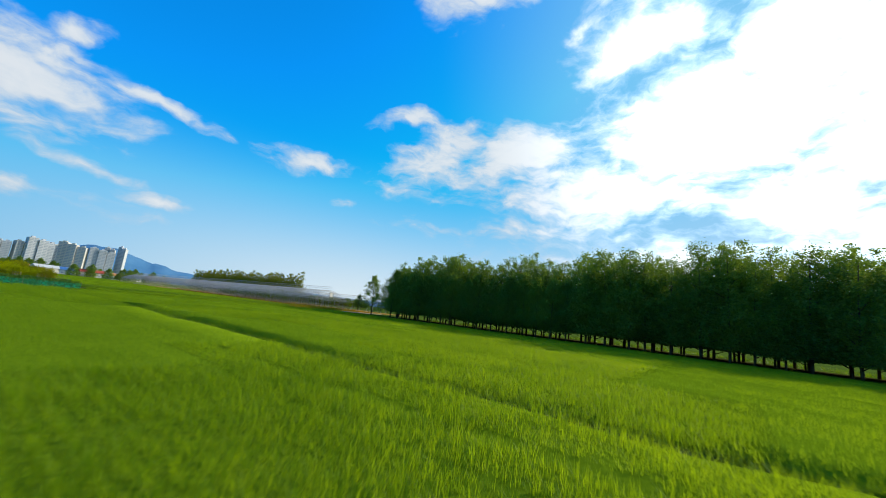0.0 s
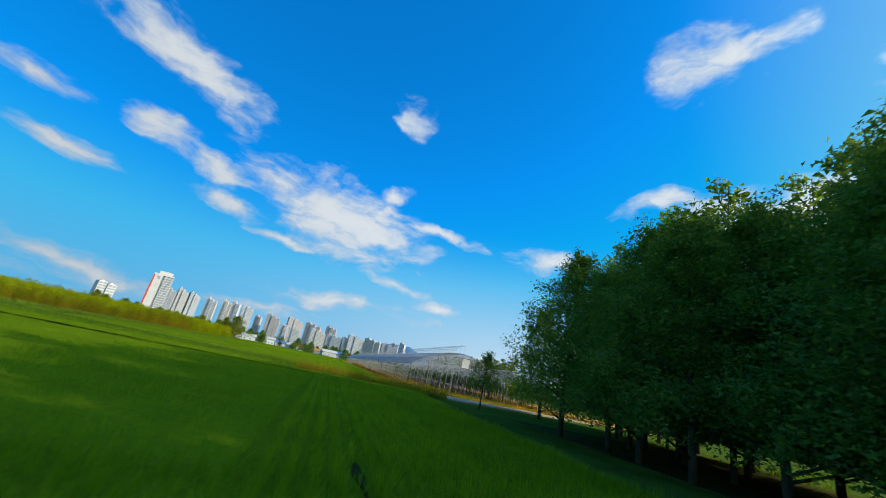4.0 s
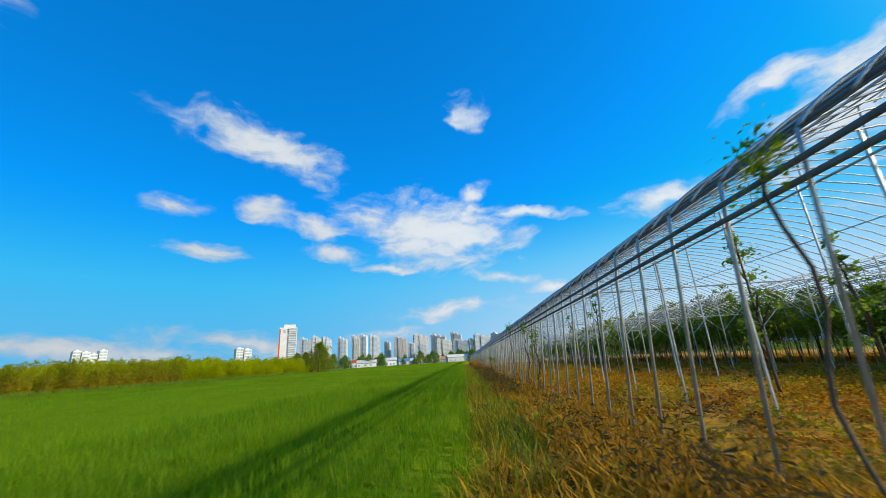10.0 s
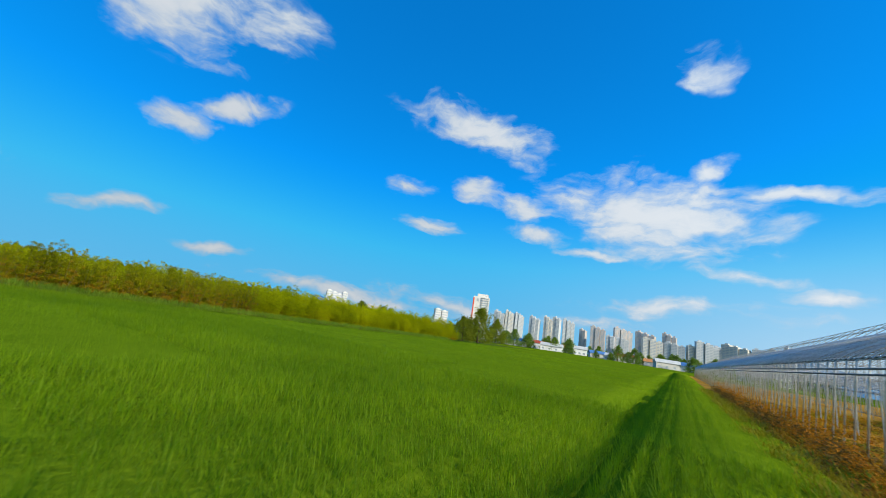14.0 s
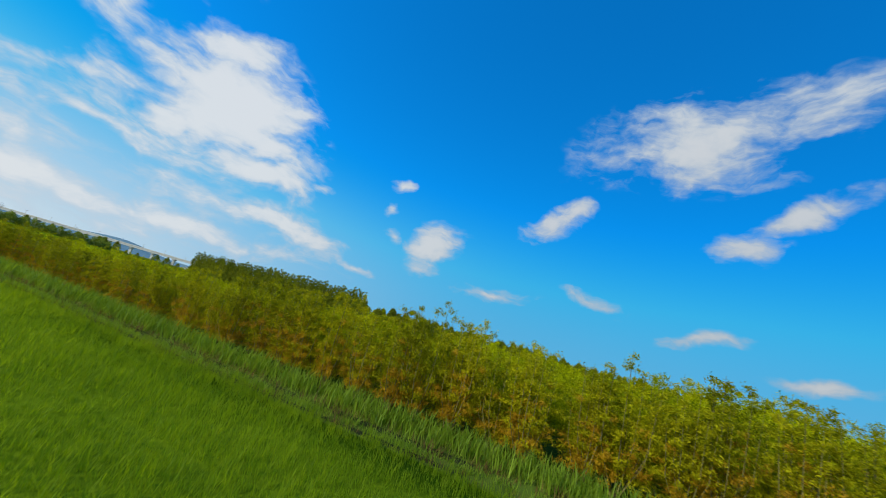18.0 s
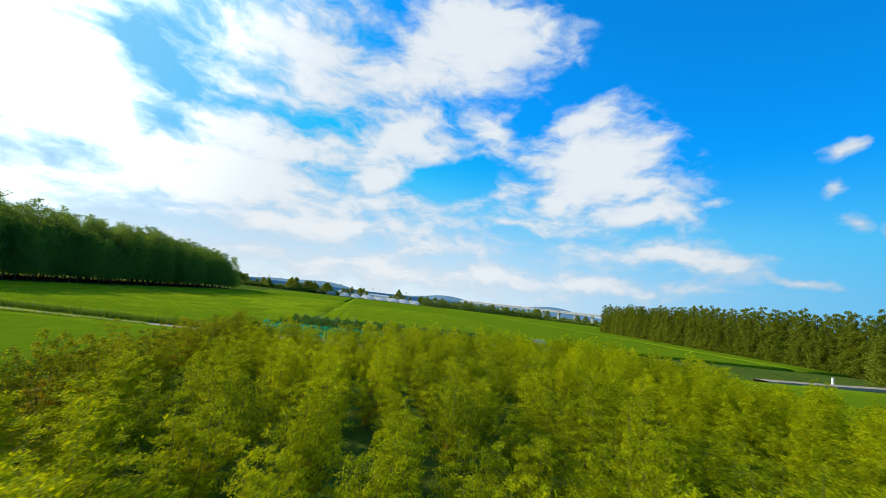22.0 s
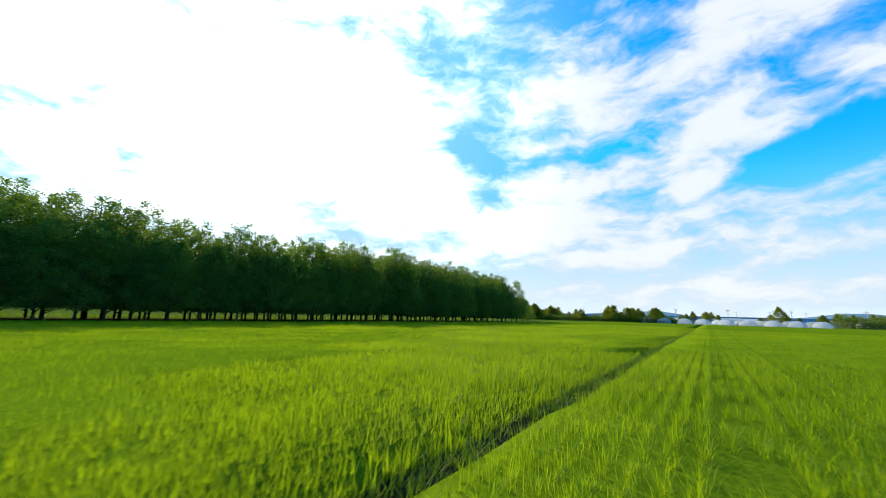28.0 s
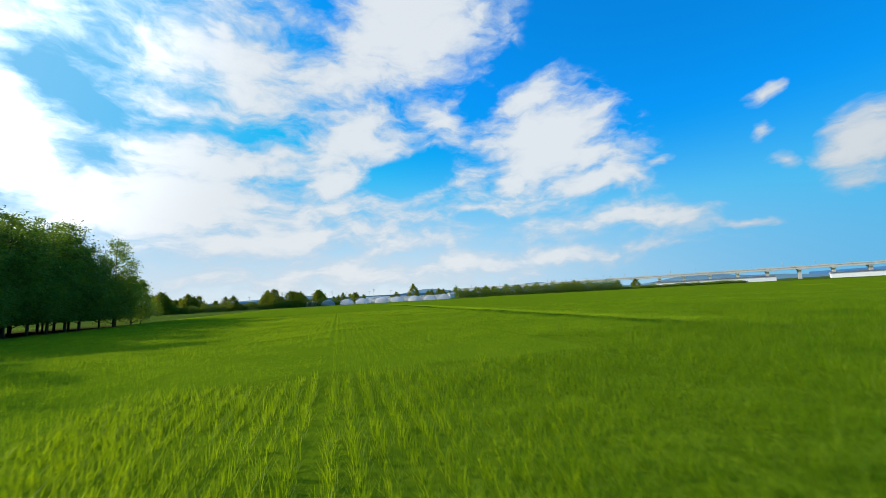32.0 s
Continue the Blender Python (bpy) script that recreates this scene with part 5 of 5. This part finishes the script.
part("panel", Soup().box(-0.75, -0.02, 0.65, 0.75, 0.02, 1.75).done("panel", M["white"]), board, Matrix.Translation((0, 0.35, 0.1)) @ Matrix.Rotation(radians(-16), 4, "X"))
for x in (-0.6, 0.6):
    part("post", Soup().tube([(0, 0.05, 0), (0, 0.05, 1.8)], 0.03, 6).done("post", M["wood"]), board, Matrix.Translation((x, 0, 0)))

# rubbish heap at the road side
rng = np.random.default_rng(17)
heap = Soup()
for i in range(150):
    x, y = rng.normal(0, 0.62), rng.normal(0, 0.25)
    z = max(0.03, 0.13 - 0.12 * (x * x + y * y * 2))
    s = rng.uniform(0.025, 0.085)
    heap.box(-s, -s * 0.6, -s * 0.3, s, s * 0.6, s * 0.3, 0, rng.uniform(0, 6.28), (x, y))
    for q in range(8):
        v = heap.v[-8 + q]
        heap.v[-8 + q] = (v[0], v[1], v[2] + z + (v[0] - x) * rng.uniform(-0.4, 0.4))
tagged(part("rubbish_heap", heap.done("rubbish_heap", M["junk"]), None, Matrix.Translation((58.4, 79.2, 0.06))), "low heap of mixed dark rubbish on the dry grass", "rubbish", kind="stuff")


# ---- distance: town, viaduct, vinyl houses, hills ----
def block(az, dist, width, depth, height, wall, label, turn=0.0, steps=3, eye=(40, 60), bands=True):
    """A block of flats at a bearing and distance: body with wings, window bands floor by floor, roof huts."""
    d = bearing(az, 0)
    x, y = eye[0] + d.x * dist, eye[1] + d.y * dist
    top = thing("apartment_block", label, "apartment block", "town skyline", at=pose(x, y, 0, 0, 0, az + turn))
    glass = Soup()
    w = width / steps
    for k in range(steps):
        h = height * (1 - 0.05 * ((k * 7) % 3))
        off = depth * 0.16 * (k % 2)
        x0 = -width / 2 + w * k
        part("wing", Soup().box(x0, -depth / 2 - off, 0, x0 + w * 0.94, depth / 2 - off, h).done("wing", wall), top)
        part("roof_hut", Soup().box(x0 + w * 0.3, -depth * 0.2 - off, h, x0 + w * 0.66, depth * 0.2 - off, h + height * 0.045).done("roof_hut", wall), top)
        if bands:
            floors = max(4, int(h / 3.0))
            for q in range(1, floors):
                z = h * q / floors
                for a, b in ((0.06, 0.42), (0.52, 0.88)):
                    glass.box(x0 + w * a, -depth / 2 - off - 0.35, z + 0.3, x0 + w * b, -depth / 2 - off + 0.2, z + 1.9)
    if bands:
        tagged(part("glazing", glass.done("glazing", M["glass_dark"]), top), kind="stuff")
    return top


FAR = "pale high-rise apartment block in the hazy town skyline"
# bearing, width and height of the roof in degrees, distance: seen from the end of the frames, then from the southern paddy
TOWN = [(23.2, 1.63, 4.30, 930), (21.8, 1.30, 4.51, 930), (20.4, 1.36, 4.34, 930), (18.1, 1.45, 4.21, 960), (16.2, 1.22, 4.39, 960), (15.0, 1.11, 4.45, 960), (13.4, 1.67, 4.36, 980), (11.4, 0.93, 3.30, 1200),
        (9.5, 1.98, 3.92, 1150), (7.9, 1.05, 2.96, 1000), (6.4, 2.36, 4.09, 1150), (6.4, 1.62, 2.84, 960), (3.7, 2.43, 3.96, 1150), (2.9, 2.39, 3.25, 960), (1.0, 1.65, 4.12, 1150), (0.4, 2.30, 3.06, 960), (-1.8, 1.96, 2.97, 960), (-3.7, 1.90, 3.10, 960)]
TOWN_EAST = [(-5.4, 2.37, 3.15, 1080), (-7.8, 2.47, 3.20, 1080), (-10.2, 2.33, 3.01, 1080), (-10.8, 0.95, 3.24, 1150), (-11.9, 0.79, 3.54, 1120)]
WALLS = (M["tower_a"], M["tower_b"], M["tower_a"], M["tower_c"])
for k, (az, wide, el, dist) in enumerate(TOWN):
    block(az, dist, dist * radians(wide) * 0.97, 15, 1.7 + dist * math.tan(radians(el)), WALLS[3] if dist > 1100 else WALLS[k % 3], FAR, rnd.uniform(-22, 22), 3 if wide > 1.2 else 2, (51.6, 120.5))
for k, (az, wide, el, dist) in enumerate(TOWN_EAST):
    block(az, dist, dist * radians(wide) * 0.97, 15, 2.1 + dist * math.tan(radians(el)), WALLS[k % 2], FAR, rnd.uniform(-22, 22), 3 if wide > 1.2 else 2, (0, 0))
block(42.3, 570, 27, 18, 33, M["tower_w"], "white stepped apartment block beyond the shrubs", 10, 4)
block(44.6, 640, 22, 16, 26, M["roof_blue"], "blue-grey building beside the white block", 0, 2)
block(38.4, 760, 30, 14, 30, M["tower_c"], "pinkish building far beyond the shrubs", 0, 2)
block(27.6, 550, 17, 12, 30, M["tower_w"], "small white tower block with red corners", 15, 2)

tower = thing("red_white_tower", "tall white tower block with a red side and stepped balconies", "tower", at=pose(-189, 610, 0, 0, 0, 22))
part("wall", Soup().box(-11, -8, 0, 11, 8, 58).box(-6, -6, 58, 9, 6, 62).done("wall", M["tower_w"]), tower)
part("red_side", Soup().box(-11.4, -8.3, 8, -9.6, 8, 56).done("red_side", M["red"]), tower, None, "red side stripe")
bands = Soup()
for q in range(18):
    bands.box(1.0, -9.4, 3 + 3.0 * q, 10.4, -8.1, 4.6 + 3.0 * q)
tagged(part("glazing", bands.done("glazing", M["glass_dark"]), tower), kind="stuff")
slabs = Soup()
for q in range(19):
    slabs.box(0.6, -10.2, 1.9 + 3.0 * q, 10.9, -8.0, 2.9 + 3.0 * q)
tagged(part("balustrade", slabs.done("balustrade", M["tower_w"]), tower), kind="stuff")
for k in range(3):
    part("top_window", Soup().box(-6 + 5 * k, -8.3, 51, -3.4 + 5 * k, -8.02, 55).done("top_window", M["glass_dark"]), tower)


def cottage(az, dist, w, h, roof, label, place=None):
    dv = bearing(az, 0)
    x, y = place or (40 + dv.x * dist, 60 + dv.y * dist)
    top = thing("house", label, "house", "low houses before the town", at=pose(x, y, 0, 0, 0, az + rnd.uniform(-20, 20)))
    part("wall", Soup().box(-w / 2, -4, 0, w / 2, 4, h).done("wall", M["white"] if rnd.random() < 0.6 else M["concrete"]), top)
    part("roof", Soup().add([(-w / 2 - 0.5, -4.6, h), (w / 2 + 0.5, -4.6, h), (w / 2 + 0.5, 4.6, h), (-w / 2 - 0.5, 4.6, h), (-w / 2 - 0.5, 0, h + 2.2), (w / 2 + 0.5, 0, h + 2.2)],
                            [(0, 1, 5, 4), (2, 3, 4, 5), (1, 2, 5), (3, 0, 4), (3, 2, 1, 0)]).done("roof", roof), top)
    for k in range(3):
        part("window", Soup().box(-w / 2 + 1 + k * w / 3.2, -4.06, 1.0, -w / 2 + 2.4 + k * w / 3.2, -3.98, 2.2).done("window", M["glass_dark"]), top)


ROOFS = (("roof_red", "low house with a red roof"), ("roof_orange", "low house with an orange roof"), ("roof_blue", "low house with a blue roof"), ("concrete", "low house with a grey roof"))
for k in range(22):
    key, lab = ROOFS[(0, 3, 1, 3, 2, 3)[k % 6]]
    cottage(21 - k * 1.45 + rnd.uniform(-0.3, 0.3), 360 + rnd.uniform(-30, 60), rnd.uniform(8, 16), rnd.uniform(3, 4.6), M[key], lab + " at the edge of the town")
ROUND = [tree_mesh(90 + i, 8, 3.9, 0.3, 5000, 0.22, 0.2, M["leaf_far"], 40, 0.3, 6, 0.36) for i in range(2)]
spots = []
for k in range(60):
    dv, r = bearing(24 - k * 0.62 + rnd.uniform(-0.4, 0.4), 0), 330 + rnd.uniform(-15, 90)
    spots.append((40 + dv.x * r, 60 + dv.y * r))
DARK = [tree_mesh(94 + i, 8, 3.8, 0.3, 5000, 0.22, 0.2, M["leaf_wood"], 40, 0.3, 6, 0.36) for i in range(2)]
grove("round_tree", DARK, spots, "round dark green tree among the low houses", "tree", "trees before the town", rnd, 0.35)
grove("round_tree", ROUND, [(-50.8, 230), (-46, 236), (-40, 233), (-57, 236), (-22, 262), (-12, 268), (2, 214), (4, 219)], "round dark green tree behind the shrub thicket", "tree", "trees behind the thicket", rnd, 0.2)

# vinyl houses to the south
arc = [(4.4 * math.cos(math.pi * k / 10), 3.6 * math.sin(math.pi * k / 10) ** 0.85) for k in range(11)]
cover = Soup()
cover.add([(x, y, z) for y in (0, 12, 24) for x, z in arc], [(11 * r + i, 11 * r + i + 1, 11 * r + i + 12, 11 * r + i + 11) for r in range(2) for i in range(10)])
cover_me = cover.done("cover", M["vinyl"], True)
front_end = Soup().add([(x, 24, z) for x, z in arc], [tuple(range(11))]).done("end_wall", M["vinyl"])
rear_end = Soup().add([(x, 0, z) for x, z in arc], [tuple(reversed(range(11)))]).done("end_wall", M["vinyl"])
ribs = Soup()
for y in (0, 4, 8, 12, 16, 20, 24):
    ribs.tube([(x * 1.01, y, z * 1.01) for x, z in arc], 0.05, 4)
ribs_me = ribs.done("ribs", M["pipe"])
dome = thing("vinyl_house", "white arched vinyl greenhouse in a row beyond the paddies", "vinyl house", "row of vinyl houses", at=Matrix.Translation((-46, -262, 0)))
part("cover", cover_me, dome), part("end_wall", front_end, dome), part("end_wall", rear_end, dome), part("ribs", ribs_me, dome)
for k in range(1, 9):
    copy_thing(dome, pose(-46 + 11.0 * k, -262 + rnd.uniform(-3, 3), 0, 0, 0, rnd.uniform(-3, 3)))
for k in range(4):
    copy_thing(dome, pose(-36 + 12.0 * k, -312 + rnd.uniform(-3, 3), 0, 0, 0, rnd.uniform(-3, 3)))
def afar(az, dist, eye=(24, 13)):
    d = bearing(az, 0)
    return eye[0] + d.x * dist, eye[1] + d.y * dist


lone = plant("round_tree", ROUND[0], "tall round green tree rising behind the vinyl houses", "tree", "trees beyond the paddies", Matrix.Translation((-34, -284, 0)))
lone.scale = (1.25, 1.25, 1.55)
grove("round_tree", ROUND, [afar(rnd.uniform(-179, -146), rnd.uniform(250, 285)) for k in range(58)], "round green tree in a far wood beyond the paddies", "tree", "trees beyond the paddies", rnd, 0.38)
grove("round_tree", ROUND, [afar(rnd.uniform(134, 181), rnd.uniform(400, 520)) for k in range(60)], "dark round tree between far farm buildings", "tree", "far trees between the farms", rnd, 0.45)
for k in range(16):
    key, lab = ROOFS[(3, 2, 3, 3, 3, 3)[k % 6]]
    x, y = afar(181 - 1.8 * k + rnd.uniform(-0.6, 0.6), 420 + rnd.uniform(-20, 110))
    cottage(0, 0, rnd.uniform(9, 18), rnd.uniform(2.6, 4), M[key], lab + " among trees far across the paddies", (x, y))


def far_hedge(pts, width, height, label, seed):
    rng = np.random.default_rng(seed)
    s = Soup()
    for (x0, y0), (x1, y1) in zip(pts, pts[1:]):
        n = int(math.hypot(x1 - x0, y1 - y0) * 330)
        t = rng.uniform(0, 1, n)
        h = height * (0.74 + 0.14 * np.sin(t * 61) + 0.10 * np.sin(t * 23 + 1) + rng.normal(0, 0.05, n))
        nx, ny = -(y1 - y0), x1 - x0
        ln = math.hypot(nx, ny)
        off = rng.uniform(-0.5, 0.5, n) * width
        p = np.stack([x0 + (x1 - x0) * t + nx / ln * off, y0 + (y1 - y0) * t + ny / ln * off, h * rng.uniform(0.08, 1, n)], 1)
        u, w = scatter(rng, p, 0.31, 0.1, 0.6)
        s.darts(p, u, w)
    return tagged(part("far_hedge", s.done("far_hedge", M["orchard"])), label, "hedge", kind="stuff")


far_hedge([(190, -205), (100, -232), (24, -246)], 12, 5.0, "far dark green hedge of an orchard beyond the wood", 1)
far_hedge([(-52, -232), (-110, -205), (-150, -190)], 14, 8.0, "far green orchard hedge beyond the paddy", 2)
far_hedge([(-150, -200), (-230, -170)], 10, 2.6, "low far hedge in front of white halls", 3)
far_hedge([(-300, -30), (-330, 60), (-320, 160)], 14, 5.0, "far green hedge beyond the western paddies", 4)


def hall(x0, y0, x1, y1, h, label):
    a, ln = math.atan2(y1 - y0, x1 - x0), math.hypot(x1 - x0, y1 - y0)
    top = thing("white_hall", label, "hall", "white halls", at=pose(x0, y0, 0, 0, 0, math.degrees(a)))
    part("wall", Soup().box(0, 0, 0, ln, 9, h).done("wall", M["white"]), top)
    part("roof", Soup().add([(-0.5, -0.5, h), (ln + 0.5, -0.5, h), (ln + 0.5, 9.5, h), (-0.5, 9.5, h), (-0.5, 4.5, h + 1.2), (ln + 0.5, 4.5, h + 1.2)],
                            [(0, 1, 5, 4), (2, 3, 4, 5), (1, 2, 5), (3, 0, 4), (3, 2, 1, 0)]).done("roof", M["vinyl"]), top)


hall(-275, -285, -335, -218, 3.6, "long low white hall below the viaduct")
hall(-352, -190, -400, -120, 3.6, "long low white hall beyond the paddies")

# viaduct: deck on piers
A, B, DECK = Vector((-210, -690, 0)), Vector((-640, -170, 0)), 15.0
run = B - A
top = thing("viaduct", "long pale concrete railway viaduct on piers across the plain", "viaduct", at=pose(A.x, A.y, 0, 0, 0, math.degrees(math.atan2(run.y, run.x))))
ln = run.length
part("deck", Soup().box(0, -5.5, DECK - 3.0, ln, 5.5, DECK - 0.6).done("deck", M["concrete"]), top)
part("parapet", Soup().box(0, -5.9, DECK - 0.6, ln, -5.5, DECK + 0.9).done("parapet", M["concrete"]), top)
part("parapet", Soup().box(0, 5.5, DECK - 0.6, ln, 5.9, DECK + 0.9).done("parapet", M["concrete"]), top)
pier = Soup().box(-1.6, -2.2, 0, 1.6, 2.2, DECK - 4.4).box(-2.0, -5.0, DECK - 4.4, 2.0, 5.0, DECK - 3.0).done("pier", M["concrete"])
mast = Soup().tube([(0, -4.8, DECK), (0, -4.8, DECK + 6)], 0.22, 5).tube([(0, -4.8, DECK + 5.6), (0, 0, DECK + 5.9)], 0.14, 4).done("mast", M["pipe"])
for k in range(int(ln // 30) + 1):
    part("pier", pier, top, Matrix.Translation((10 + 30 * k, 0, 0)))
    part("mast", mast, top, Matrix.Translation((25 + 30 * k, 0, 0)))

bank = thing("railway_embankment", "long dark railway embankment with masts behind the vinyl houses", "embankment", at=Matrix.Translation((-210, -690, 0)))
# the bank takes the hill colour, painted haze included
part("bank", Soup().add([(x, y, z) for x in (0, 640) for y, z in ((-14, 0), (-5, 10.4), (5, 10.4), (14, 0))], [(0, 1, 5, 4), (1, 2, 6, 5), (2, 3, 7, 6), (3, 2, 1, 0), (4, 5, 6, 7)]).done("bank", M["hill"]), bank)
for k in range(16):
    part("mast", Soup().tube([(0, 0, 10), (0, 0, 19)], 0.22, 5).tube([(-2.5, 0, 18), (2.5, 0, 18)], 0.14, 4).done("mast", M["pipe"]), bank, Matrix.Translation((20 + 40 * k, 0, 0)))

# pylons beyond the vinyl houses
pyl = Soup().tube([(0, 0, 0), (0, 0, 13)], [0.22, 0.12], 6).tube([(-1.5, 0, 12), (1.5, 0, 12)], 0.1, 4).tube([(-1.1, 0, 11), (1.1, 0, 11)], 0.1, 4).done("utility_pole", M["concrete"])
for k, (x, y) in enumerate(((70, -330), (30, -340), (-8, -350), (-48, -345), (-90, -350), (-140, -340), (-190, -330), (105, -322))):
    tagged(part("utility_pole", pyl, None, Matrix.Translation((x, y, 0))), "thin grey utility pole on the plain", "utility pole", "far utility poles")


def ridge_line(name, az0, az1, dist, peaks, mat, label, seed):
    """Hills as a long ridge with depth: rises to given heights along its run."""
    rng = np.random.default_rng(seed)
    n = 60
    vs, fs = [], []
    for i in range(n + 1):
        t = i / n
        az = az0 + (az1 - az0) * t
        u = t * (len(peaks) - 1)
        k = min(int(u), len(peaks) - 2)
        ease = (1 - math.cos(math.pi * (u - k))) / 2
        h = (peaks[k] + (peaks[k + 1] - peaks[k]) * ease) * (1 + 0.04 * math.sin(i * 0.31 + seed) + 0.02 * math.sin(i * 0.83) + rng.normal(0, 0.008))
        for dd, hh in ((0, 0.0), (150, 0.55), (320, 1.0), (520, 0.5), (700, 0.0)):
            dv = bearing(az, 0)
            vs.append((dv.x * (dist + dd), dv.y * (dist + dd), max(-2.0, h * hh - 1)))
    for i in range(n):
        for j in range(4):
            a = 5 * i + j
            fs.append((a, a + 5, a + 6, a + 1))
    tagged(part(name, mesh(name, vs, fs, mat, smooth=True)), label, "hill", kind="structure")


# the ridges get their haze from the material colour alone
ridge_line("backdrop_hills", -150, -205, 2400, [34, 50, 28, 44, 60, 22, 30, 62, 38, 20], M["hill"], "low wooded hills to the south, blue haze painted in", 1)
ridge_line("backdrop_hills", -195, -250, 2900, [18, 40, 78, 30, 16, 62, 34, 12, 10], M["hill"], "low hills behind the viaduct, haze painted in", 2)
ridge_line("backdrop_mountain", -4, -22, 3600, [60, 210, 235, 150, 110, 60], M["mountain"], "mountain ridge behind the town, blue from painted haze", 3)
ridge_line("backdrop_hills", -22, -60, 3300, [40, 60, 50, 40, 30], M["mountain"], "faint hills beyond the wood, blue from painted haze", 4)
ridge_line("backdrop_hills", 120, 60, 3300, [40, 55, 45, 60, 40], M["mountain"], "faint hills in the west, blue from painted haze", 5)
